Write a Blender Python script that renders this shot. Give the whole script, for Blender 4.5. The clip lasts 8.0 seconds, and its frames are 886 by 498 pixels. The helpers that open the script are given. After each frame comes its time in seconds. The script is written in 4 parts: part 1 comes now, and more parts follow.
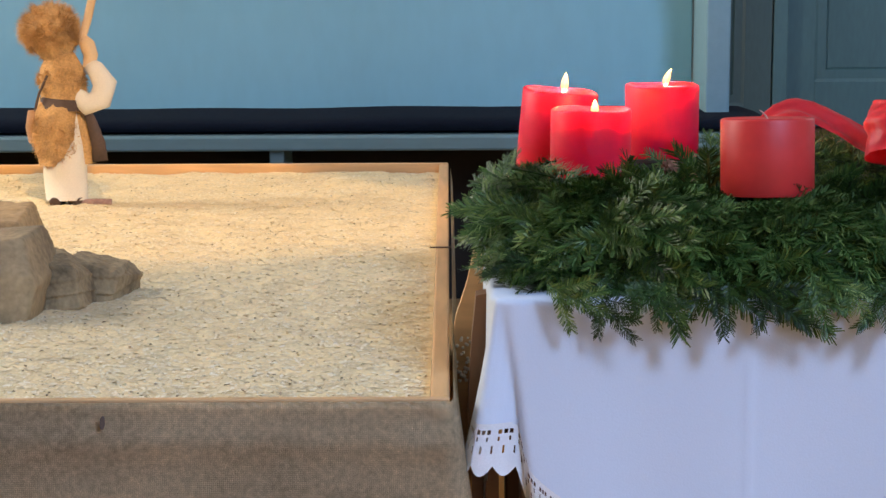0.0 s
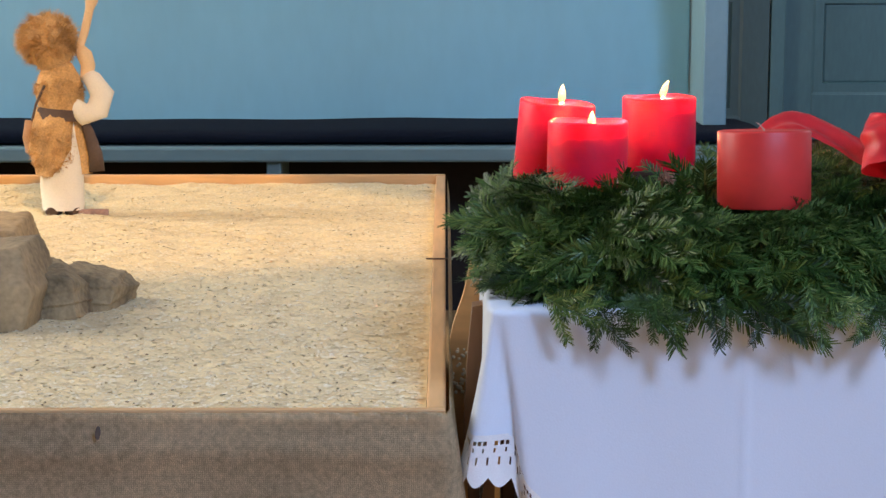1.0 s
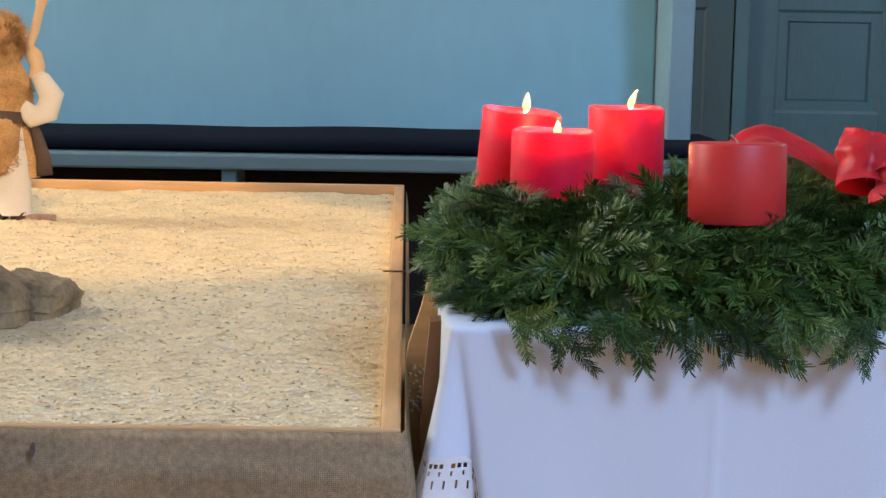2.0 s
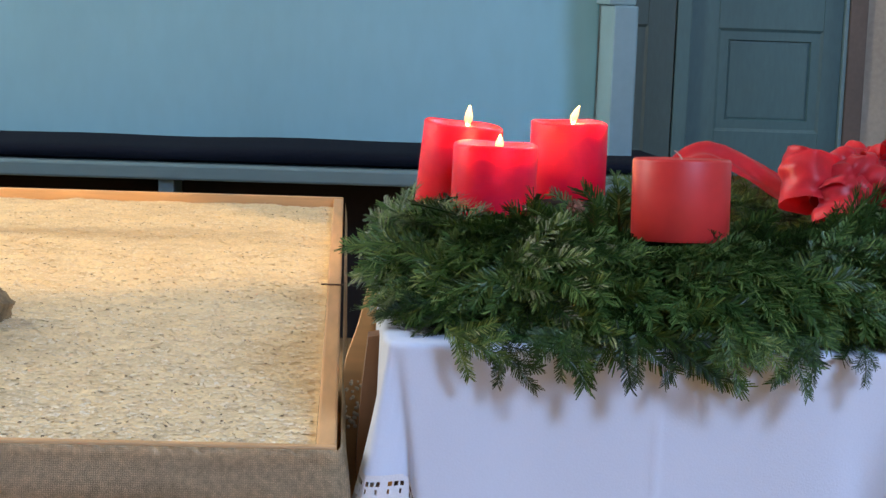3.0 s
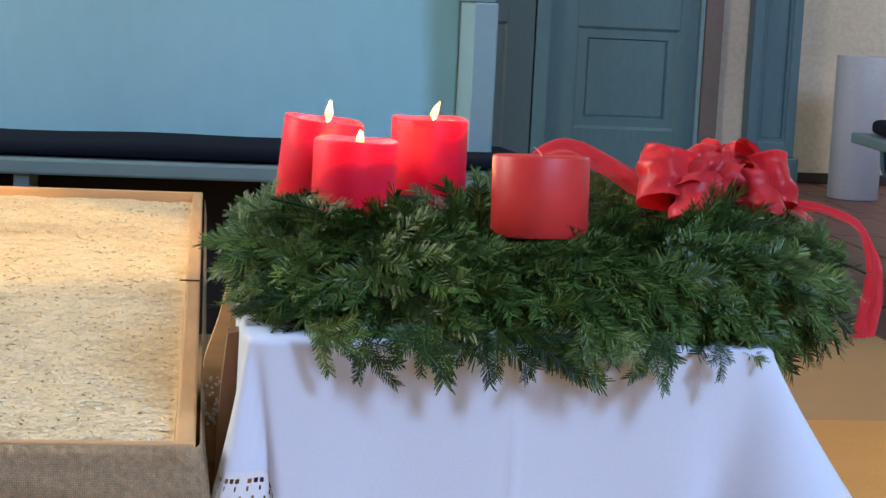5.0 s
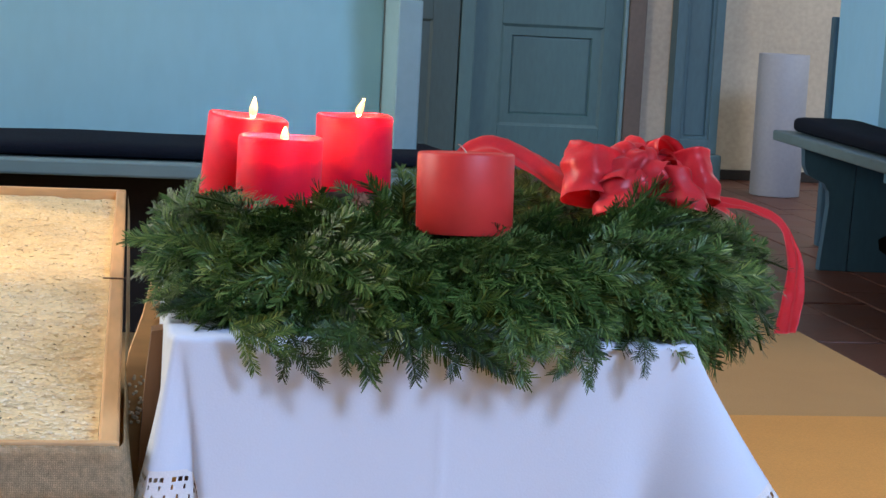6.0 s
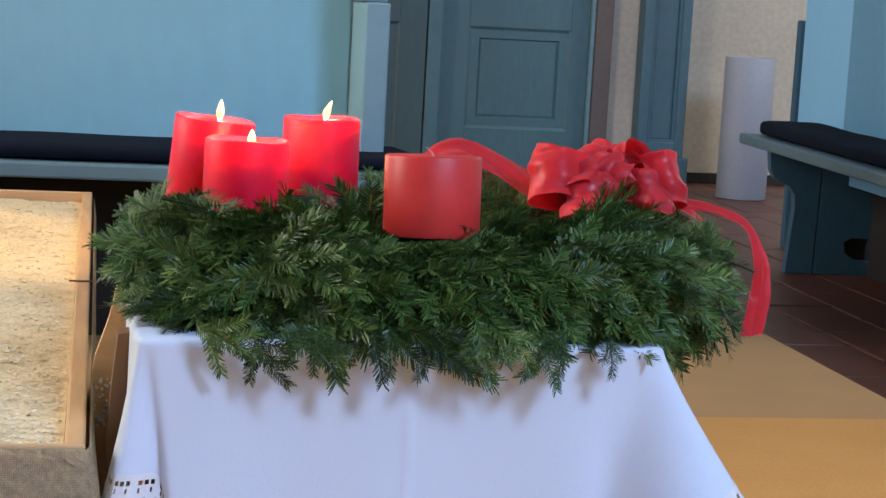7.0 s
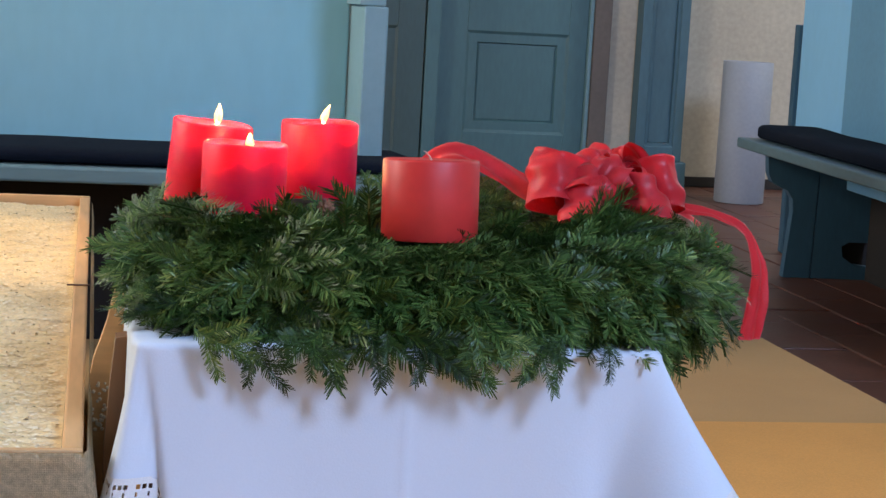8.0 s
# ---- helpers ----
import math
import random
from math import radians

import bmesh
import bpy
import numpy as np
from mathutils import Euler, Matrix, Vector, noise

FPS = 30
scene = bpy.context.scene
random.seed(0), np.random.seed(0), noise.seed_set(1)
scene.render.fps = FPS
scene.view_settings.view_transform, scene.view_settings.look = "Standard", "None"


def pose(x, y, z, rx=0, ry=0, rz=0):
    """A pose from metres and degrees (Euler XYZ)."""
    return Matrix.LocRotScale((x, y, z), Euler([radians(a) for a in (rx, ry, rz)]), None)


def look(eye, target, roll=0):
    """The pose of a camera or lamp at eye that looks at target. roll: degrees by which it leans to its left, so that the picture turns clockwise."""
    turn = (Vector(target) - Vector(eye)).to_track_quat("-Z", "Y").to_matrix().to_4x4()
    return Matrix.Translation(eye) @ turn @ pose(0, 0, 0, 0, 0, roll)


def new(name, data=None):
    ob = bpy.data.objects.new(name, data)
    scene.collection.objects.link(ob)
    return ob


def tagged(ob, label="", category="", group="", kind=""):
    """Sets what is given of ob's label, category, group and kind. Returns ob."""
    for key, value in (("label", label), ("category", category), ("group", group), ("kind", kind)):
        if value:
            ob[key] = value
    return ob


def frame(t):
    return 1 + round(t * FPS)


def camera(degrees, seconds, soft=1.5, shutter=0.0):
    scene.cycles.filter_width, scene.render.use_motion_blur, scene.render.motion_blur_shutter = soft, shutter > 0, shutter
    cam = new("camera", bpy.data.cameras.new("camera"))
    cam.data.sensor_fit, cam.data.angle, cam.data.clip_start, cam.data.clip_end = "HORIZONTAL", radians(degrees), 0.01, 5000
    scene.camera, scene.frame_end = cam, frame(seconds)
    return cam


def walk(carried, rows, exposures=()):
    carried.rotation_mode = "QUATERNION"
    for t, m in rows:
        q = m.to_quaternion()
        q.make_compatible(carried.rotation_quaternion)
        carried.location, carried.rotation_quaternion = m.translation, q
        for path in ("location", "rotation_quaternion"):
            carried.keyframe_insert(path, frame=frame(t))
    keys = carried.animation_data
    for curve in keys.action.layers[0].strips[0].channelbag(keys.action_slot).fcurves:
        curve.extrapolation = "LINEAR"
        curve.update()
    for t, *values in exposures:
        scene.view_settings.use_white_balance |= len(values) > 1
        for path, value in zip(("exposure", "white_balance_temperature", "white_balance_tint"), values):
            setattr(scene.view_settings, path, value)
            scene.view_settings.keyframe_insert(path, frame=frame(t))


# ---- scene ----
cam = camera(27.52, 8.0)
# seconds, eye x y z, yaw, pitch, roll
ROWS = [
    (0.0, 0.000, -0.120, 0.870, 0.19, -9.44, -0.30),
    (0.5, 0.000, -0.120, 0.870, 0.17, -9.33, -0.22),
    (1.0, 0.000, -0.120, 0.869, 0.08, -9.06, -0.07),
    (2.5, 0.000, 0.000, 0.850, -2.25, -8.41, 1.68),
    (3.0, 0.000, 0.000, 0.850, -3.22, -8.15, 2.06),
    (3.5, 0.000, 0.000, 0.850, -4.16, -8.00, 2.38),
    (4.0, 0.000, 0.000, 0.850, -5.14, -7.91, 2.50),
    (4.5, 0.000, 0.000, 0.850, -6.33, -8.02, 2.62),
    (6.0, 0.000, 0.000, 0.850, -10.08, -8.07, 2.98),
    (6.5, 0.000, 0.000, 0.850, -10.76, -8.00, 3.05),
    (7.0, 0.000, 0.000, 0.850, -11.12, -7.93, 3.13),
    (7.5, 0.000, 0.000, 0.850, -11.21, -7.85, 3.17),
    (8.0, 0.000, 0.000, 0.850, -11.18, -7.80, 3.16),
]
walk(cam, [(t, pose(x, y, z, 90 + pitch, 0, yaw) @ pose(0, 0, 0, 0, 0, roll)) for t, x, y, z, yaw, pitch, roll in ROWS], [(0.0, -0.25), (1.2, -0.25), (2.5, -0.28), (3.2, -0.22), (4.5, -0.11), (6.5, -0.06), (8.0, -0.10)])

# ---- world and light ----
world = bpy.data.worlds.new("world")
scene.world = world
world.use_nodes = True
wn, wl = world.node_tree.nodes, world.node_tree.links
sky = wn.new("ShaderNodeTexSky")
sky.sky_type, sky.sun_disc, sky.sun_elevation, sky.sun_rotation = "NISHITA", False, radians(30), radians(200)
wl.new(sky.outputs["Color"], wn["Background"].inputs["Color"])
wn["Background"].inputs["Strength"].default_value = 0.1


def area_light(name, m, sx, sy, watts, colour):
    d = bpy.data.lights.new(name, "AREA")
    d.shape, d.size, d.size_y, d.energy, d.color = "RECTANGLE", sx, sy, watts, colour
    ob = new(name, d)
    ob.matrix_world = m
    return ob


COOL, WARM = (0.42, 0.60, 1.0), (1.0, 0.92, 0.83)
# daylight from assumed windows out of view: a high one behind the visitor on the right, weaker ones behind, to the left
# and in the choir
area_light("window_light_high", look((3.1, -3.85, 5.5), (0.3, 1.9, 0.5)), 1.6, 2.2, 800, COOL)
area_light("window_light_south", look((0.7, -3.9, 2.9), (0.3, 4, 0.6)), 1.0, 2.6, 34, COOL)
area_light("window_light_west", look((-4.85, 3.4, 2.9), (0.5, 3.6, 0.5)), 1.6, 2.6, 285, WARM)
# added fill to brighten the side pew; no window known there
area_light("fill_light_choir_west", look((-4.85, 6.9, 2.9), (2.3, 5.6, 0.7)), 1.2, 2.4, 80, (0.52, 0.76, 1.0))
area_light("window_light_choir", look((5.35, 6.9, 2.9), (1.5, 7.4, 0.5)), 1.2, 2.4, 85, (0.88, 0.94, 1.0))


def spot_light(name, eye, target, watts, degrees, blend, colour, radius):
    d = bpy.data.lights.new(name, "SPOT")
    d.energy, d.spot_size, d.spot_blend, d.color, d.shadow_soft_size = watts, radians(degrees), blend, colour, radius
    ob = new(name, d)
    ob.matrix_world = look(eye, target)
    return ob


# an unseen warm spot added high behind the visitor for the sawdust's warm patch; the added bar cuts its lower part
spot_light("added_warm_spot", (0.8, -2.6, 5.6), (-0.75, 2.2, 0.41), 1850, 18.6, 0.08, (1.0, 0.62, 0.22), 0.03)

# ---- building helpers ----
def part(name, bm, material, parent=None, label="", smooth=False):
    me = bpy.data.meshes.new(name)
    bmesh.ops.recalc_face_normals(bm, faces=bm.faces)
    bm.to_mesh(me)
    bm.free()
    if smooth:
        for p in me.polygons:
            p.use_smooth = True
    me.materials.append(material)
    ob = new(name, me)
    if parent is not None:
        ob.parent = parent
    if label:
        ob["label"] = label
    return ob


def thing(name, label, category, at=(0, 0, 0), rz=0, group="", kind=""):
    ob = new(name)
    ob.matrix_basis = pose(*at, 0, 0, rz)
    ob.empty_display_size = 0.05
    return tagged(ob, label, category, group, kind)


def box(bm, x0, x1, y0, y1, z0, z1, bevel=0.0):
    r = bmesh.ops.create_cube(bm, size=1.0)
    for v in r["verts"]:
        v.co = Vector((x0 + (v.co.x + 0.5) * (x1 - x0), y0 + (v.co.y + 0.5) * (y1 - y0), z0 + (v.co.z + 0.5) * (z1 - z0)))
    if bevel:
        edges = list({e for v in r["verts"] for e in v.link_edges})
        bmesh.ops.bevel(bm, geom=edges, offset=bevel, segments=2, affect="EDGES", profile=0.5)
    return bm


def block(x0, x1, y0, y1, z0, z1, bevel=0.0):
    return box(bmesh.new(), x0, x1, y0, y1, z0, z1, bevel)


def lathe(profile, n=48, bm=None):
    """A turned solid from (radius, z) pairs; ends at radius 0 close it."""
    bm = bm or bmesh.new()
    rings = []
    for r, z in profile:
        if r <= 1e-6:
            rings.append([bm.verts.new((0, 0, z))])
        else:
            rings.append([bm.verts.new((r * math.cos(2 * math.pi * i / n), r * math.sin(2 * math.pi * i / n), z)) for i in range(n)])
    for a, b in zip(rings, rings[1:]):
        for i in range(n):
            j = (i + 1) % n
            if len(a) == 1 and len(b) == 1:
                continue
            if len(a) == 1:
                bm.faces.new((a[0], b[i], b[j]))
            elif len(b) == 1:
                bm.faces.new((a[i], a[j], b[0]))
            else:
                bm.faces.new((a[i], a[j], b[j], b[i]))
    return bm


def prism(outline, y0, y1):
    """A board cut to an outline of (x, z) pairs, from y0 to y1."""
    bm = bmesh.new()
    a = [bm.verts.new((x, y0, z)) for x, z in outline]
    b = [bm.verts.new((x, y1, z)) for x, z in outline]
    bm.faces.new(a)
    bm.faces.new(b[::-1])
    for i in range(len(a)):
        j = (i + 1) % len(a)
        bm.faces.new((a[i], b[i], b[j], a[j]))
    return bm


def grid(fn, nu, nv, close_u=False):
    """A sheet through fn(u, v), u and v from 0 to 1."""
    bm = bmesh.new()
    mu = nu if close_u else nu + 1
    vs = [[bm.verts.new(fn(i / nu, j / nv)) for j in range(nv + 1)] for i in range(mu)]
    for i in range(nu):
        for j in range(nv):
            k = (i + 1) % mu
            bm.faces.new((vs[i][j], vs[k][j], vs[k][j + 1], vs[i][j + 1]))
    return bm


# ---- materials ----
def material(name, colour, rough=0.6, dark=0.75, scale=6.0, grain=60.0, bump=0.15, grain_amount=0.5, stretch=(1, 1, 1), metal=0.0, spec=0.5, sheen=0.0, tint=None):
    """A surface with stains at one scale and grain at another, both in metres."""
    m = bpy.data.materials.new(name)
    m.use_nodes = True
    n, l = m.node_tree.nodes, m.node_tree.links
    b = n["Principled BSDF"]
    co = n.new("ShaderNodeTexCoord")
    mp = n.new("ShaderNodeMapping")
    mp.inputs["Scale"].default_value = stretch
    l.new(co.outputs["Object"], mp.inputs["Vector"])
    big, fine = n.new("ShaderNodeTexNoise"), n.new("ShaderNodeTexNoise")
    big.inputs["Scale"].default_value, big.inputs["Detail"].default_value = scale, 5
    fine.inputs["Scale"].default_value, fine.inputs["Detail"].default_value = grain, 4
    l.new(mp.outputs["Vector"], big.inputs["Vector"])
    l.new(mp.outputs["Vector"], fine.inputs["Vector"])
    mix = n.new("ShaderNodeMix")
    mix.data_type = "FLOAT"
    mix.inputs[0].default_value = grain_amount
    l.new(big.outputs["Fac"], mix.inputs[2])
    l.new(fine.outputs["Fac"], mix.inputs[3])
    ramp = n.new("ShaderNodeValToRGB")
    ramp.color_ramp.elements[0].position, ramp.color_ramp.elements[1].position = 0.36, 0.64
    lo = tint or tuple(c * dark for c in colour)
    ramp.color_ramp.elements[0].color, ramp.color_ramp.elements[1].color = (*lo, 1), (*colour, 1)
    l.new(mix.outputs[0], ramp.inputs["Fac"])
    l.new(ramp.outputs["Color"], b.inputs["Base Color"])
    rr = n.new("ShaderNodeMapRange")
    rr.inputs[3].default_value, rr.inputs[4].default_value = max(0.02, rough - 0.08), min(1, rough + 0.08)
    l.new(big.outputs["Fac"], rr.inputs[0])
    l.new(rr.outputs[0], b.inputs["Roughness"])
    b.inputs["Metallic"].default_value = metal
    b.inputs["Specular IOR Level"].default_value = spec
    b.inputs["Sheen Weight"].default_value = sheen
    if bump:
        bp = n.new("ShaderNodeBump")
        bp.inputs["Strength"].default_value, bp.inputs["Distance"].default_value = bump, 0.004
        l.new(mix.outputs[0], bp.inputs["Height"])
        l.new(bp.outputs["Normal"], b.inputs["Normal"])
    return m


def glow(name, colour, strength):
    m = bpy.data.materials.new(name)
    m.use_nodes = True
    b = m.node_tree.nodes["Principled BSDF"]
    b.inputs["Base Color"].default_value = (*colour, 1)
    b.inputs["Emission Color"].default_value = (*colour, 1)
    b.inputs["Emission Strength"].default_value = strength
    return m


PLASTER = material("plaster", (0.47, 0.405, 0.31), 0.9, 0.78, 2.0, 40, 0.1)
CEILING = material("ceiling_paint", (0.7, 0.68, 0.64), 0.9, 0.9, 1.0, 20, 0.05)
CARPET_TAN = material("tan_carpet", (0.52, 0.30, 0.115), 0.95, 0.78, 2.5, 260, 0.5, 0.5)
CARPET_OCHRE = material("ochre_carpet", (0.74, 0.35, 0.085), 0.95, 0.8, 2.5, 260, 0.5, 0.5)
TILE = material("red_brown_tile", (0.118, 0.043, 0.026), 0.46, 0.6, 5, 60, 0.15)
GROUT = material("pale_grout", (0.46, 0.39, 0.34), 0.9, 0.7, 10, 80, 0.2)
BLUE_PANEL = material("pale_blue_paint", (0.29, 0.58, 0.68), 0.5, 0.88, 1.4, 30, 0.05, 0.25, (1, 1, 0.4))
BLUE_EDGE = material("grey_blue_paint", (0.17, 0.28, 0.295), 0.5, 0.82, 3, 50, 0.08, 0.4, (0.3, 1, 1))
BLUE_STILE = material("light_blue_stile_paint", (0.24, 0.40, 0.45), 0.5, 0.85, 3, 50, 0.06, 0.3)
BLUE_DEEP = material("deep_blue_paint", (0.036, 0.102, 0.165), 0.5, 0.75, 4, 60, 0.1, 0.4, (1, 1, 0.3))
TEAL = material("dark_teal_paint", (0.060, 0.128, 0.136), 0.45, 0.78, 3, 70, 0.1, 0.4, (1, 1, 0.25))
TEAL_POST = material("dark_grey_teal_paint", (0.042, 0.078, 0.078), 0.5, 0.75, 3, 70, 0.1, 0.4, (1, 1, 0.25))
JAMB = material("brown_grey_jamb", (0.11, 0.085, 0.07), 0.7, 0.75, 3, 50, 0.1)
NAVY = material("navy_cushion_felt", (0.008, 0.012, 0.022), 1.0, 0.7, 6, 220, 0.35, 0.6, spec=0.1)
# near-black: shade under the pews put into colour; also used as hidden filler
SHADE_FILL = material("near_black_shade_fill", (0.02, 0.015, 0.012), 0.9, 0.7, 6, 60, 0.1)
DARK_WOOD = material("dark_brown_wood", (0.13, 0.058, 0.026), 0.5, 0.6, 4, 50, 0.15, 0.5, (1, 1, 0.15))
# table wood made lighter, in place of warm light on its corner leg
DARK_WOOD_LIT = material("dark_wood_brightened", (0.30, 0.145, 0.065), 0.5, 0.6, 4, 50, 0.15, 0.5, (1, 1, 0.15))
PINE = material("pine_board", (0.82, 0.47, 0.20), 0.55, 0.72, 4, 70, 0.12, 0.5, (1, 0.12, 1))
PINE_X = material("pine_board_long", (0.82, 0.47, 0.20), 0.55, 0.72, 4, 70, 0.12, 0.5, (0.12, 1, 1))
SAWDUST = material("pale_sawdust", (0.95, 0.76, 0.43), 0.95, 0.72, 22, 190, 0.7, 0.6)
LINEN = material("white_linen", (0.63, 0.70, 0.80), 0.85, 0.965, 3, 500, 0.12, 0.5, sheen=0.1)
LACE = material("white_lace_thread", (0.80, 0.80, 0.80), 0.9, 0.85, 20, 700, 0.4)
PAPER = material("white_card_roll", (0.31, 0.32, 0.345), 0.6, 0.88, 3, 60, 0.05)
BLUE_SIDE = material("clear_blue_paint", (0.26, 0.56, 0.84), 0.5, 0.9, 1.4, 30, 0.05, 0.25, (1, 1, 0.4))
BLUE_SEAT = material("worn_blue_grey_seat_paint", (0.095, 0.165, 0.20), 0.5, 0.72, 5, 60, 0.1, 0.4, (0.3, 1, 1))
BLUE_SIDE_STILE = material("worn_blue_stile_paint", (0.14, 0.33, 0.50), 0.5, 0.85, 3, 50, 0.06, 0.3)
PILASTER_BLUE = material("grey_blue_pilaster_paint", (0.055, 0.115, 0.14), 0.5, 0.72, 4, 60, 0.12, 0.4, (1, 1, 0.3))
DARK_CHIP = material("dark_bark_chips", (0.26, 0.18, 0.10), 0.95, 0.5, 40, 300, 0.2)
# ---- the church: floor, walls, ceiling ----
X0, X1, Y0, Y1, ZC = -5.0, 5.5, -4.0, 8.6, 7.0
tagged(part("floor", block(X0 - 0.2, X1 + 0.2, Y0 - 0.2, Y1 + 0.2, -0.2, -0.010), TILE), "dark red brown clay floor under the carpets", "floor", kind="structure")
ceil = part("ceiling", block(X0 - 0.2, X1 + 0.2, Y0 - 0.2, Y1 + 0.2, ZC, ZC + 0.2), CEILING)
tagged(ceil, "plain pale plaster church ceiling", "ceiling", kind="structure")


def holed_wall(name, axis, at, thick, a0, a1, holes, label):
    """A wall along x ('x') or y ('y') with rectangular holes (a, b, z0, z1), sorted along it."""
    bm = bmesh.new()

    def seg(p, q, z0, z1):
        if axis == "x":
            box(bm, p, q, at, at + thick, z0, z1)
        else:
            box(bm, at, at + thick, p, q, z0, z1)
    here = a0
    for p, q, z0, z1 in holes:
        seg(here, p, 0, ZC)
        if z0 > 0:
            seg(p, q, 0, z0)
        seg(p, q, z1, ZC)
        here = q
    seg(here, a1, 0, ZC)
    return tagged(part(name, bm, PLASTER), label, "wall", kind="structure")


holed_wall("wall_north", "x", Y1, 0.2, X0 - 0.2, X1 + 0.2, [(1.56, 2.41, 0, 2.10)], "pale beige plaster wall behind the door")
# south, east and west walls are unseen, added to close the room round the lamps
holed_wall("wall_south", "x", Y0 - 0.2, 0.2, X0 - 0.2, X1 + 0.2, [(0.1, 1.3, 1.5, 4.3), (2.2, 4.0, 4.3, 6.7)], "plain plaster wall with a tall window")
holed_wall("wall_east", "y", X1, 0.2, Y0, Y1, [(6.2, 7.6, 1.5, 4.3)], "plain plaster wall with tall windows")
holed_wall("wall_west", "y", X0 - 0.2, 0.2, Y0, Y1, [(2.5, 4.3, 1.5, 4.3), (6.2, 7.6, 1.5, 4.3)], "plain plaster wall with tall windows")

# unseen bar added to give the warm patch its straight near edge
beam = part("spot_cutoff_bar", block(-2.6, 2.6, -0.1, 0.1, 3.6, 4.40, 0.01), DARK_WOOD)
beam.matrix_basis = pose(0, -1.66, 0, 0, 0, 18)
tagged(beam, "unseen dark wooden bar added to cut the warm spot's lower part", "beam", kind="structure")

# carpets and tiles
tagged(part("carpet", block(-4.2, 1.775, -3.9, 8.2, -0.008, 0.004), CARPET_TAN), "flat tan carpet runner with a straight edge", "carpet", kind="structure")
# thin ochre layer over the nearer part of the carpet
tagged(part("carpet_near_layer", block(-4.0, 1.770, -3.5, 3.525, 0.004, 0.010, 0.002), CARPET_OCHRE), "thin ochre orange layer over the nearer carpet, with a straight edge", "mat", kind="structure")

# ---- door, pilasters ----
door = thing("door_1", "dark teal painted panelled wooden door, closed", "door", (0, 0, 0), kind="structure")


def panelled_leaf(x0, x1, z0, z1, y, thick, panels, name, mat, parent):
    """A leaf with recessed panels (x0, x1, z0, z1): stiles, rails and the moulded fields."""
    bm = bmesh.new()
    px0, px1 = panels[0][0], panels[0][1]
    box(bm, x0, px0, y, y + thick, z0, z1, 0.003)
    box(bm, px1, x1, y, y + thick, z0, z1, 0.003)
    here = z0
    for a, b, c, d in panels:
        box(bm, px0, px1, y, y + thick, here, c, 0.003)
        here = d
    box(bm, px0, px1, y, y + thick, here, z1, 0.003)
    leaf = part(name, bm, mat, parent)
    for a, b, c, d in panels:
        f = bmesh.new()
        k = min(1.0, (b - a) / 0.45)
        loops = []
        for inset, depth in ((0.0, 0.003), (0.012, 0.009), (0.052, 0.009), (0.058, 0.021), (0.066, 0.018)):
            e = inset * k
            loops.append([f.verts.new((x, y + depth, z)) for x, z in ((a + e, c + e), (b - e, c + e), (b - e, d - e), (a + e, d - e))])
        for p, q in zip(loops, loops[1:]):
            for i in range(4):
                f.faces.new((p[i], p[(i + 1) % 4], q[(i + 1) % 4], q[i]))
        f.faces.new(loops[-1])
        part("panel", f, mat, leaf)
    return leaf


panelled_leaf(1.625, 2.365, 0.01, 2.08, Y1 + 0.02, 0.045, [(1.766, 2.272, 0.228, 0.716), (1.766, 2.272, 0.93, 1.90)], "leaf", TEAL, door)
part("jamb", block(2.385, 2.470, Y1 - 0.03, Y1 + 0.15, 0.0, 2.16, 0.004), JAMB, door, "brown grey door jamb")
part("trim", block(2.366, 2.384, Y1 - 0.012, Y1 + 0.03, 0.0, 2.10, 0.003), BLUE_EDGE, door, "thin pale edge strip")
part("post", block(1.553, 1.622, Y1 - 0.045, Y1 + 0.15, 0.0, 2.16, 0.006), TEAL, door)
part("lintel", block(1.30, 2.62, Y1 - 0.05, Y1 + 0.15, 2.161, 2.36, 0.006), TEAL, door)
part("backing", block(1.55, 2.42, Y1 + 0.152, Y1 + 0.19, 0, 2.16), SHADE_FILL, door)

side = thing("panelling", "dark grey teal wooden panelling beside the door", "panelling", kind="structure")
panelled_leaf(0.86, 1.545, 0.0, 2.16, Y1 - 0.042, 0.04, [(1.00, 1.415, 0.12, 0.72), (1.00, 1.415, 0.90, 2.0)], "panelling_board", TEAL_POST, side)

pil = thing("pilaster", "deep blue painted wooden pilaster with a plinth", "pilaster", kind="structure")
panelled_leaf(2.605, 2.845, 0.13, 2.2, Y1 - 0.10, 0.098, [(2.655, 2.80, 0.20, 2.05)], "shaft", PILASTER_BLUE, pil)
part("plinth", block(2.585, 2.865, Y1 - 0.13, Y1 - 0.002, 0.0, 0.128, 0.006), PILASTER_BLUE, pil)
# near-black strip added where the wall meets the floor; no skirting known there
tagged(part("baseboard", block(2.87, X1, Y1 - 0.02, Y1, 0.0, 0.05, 0.003), SHADE_FILL), "low near-black strip added along the plaster wall's foot", "baseboard", kind="structure")

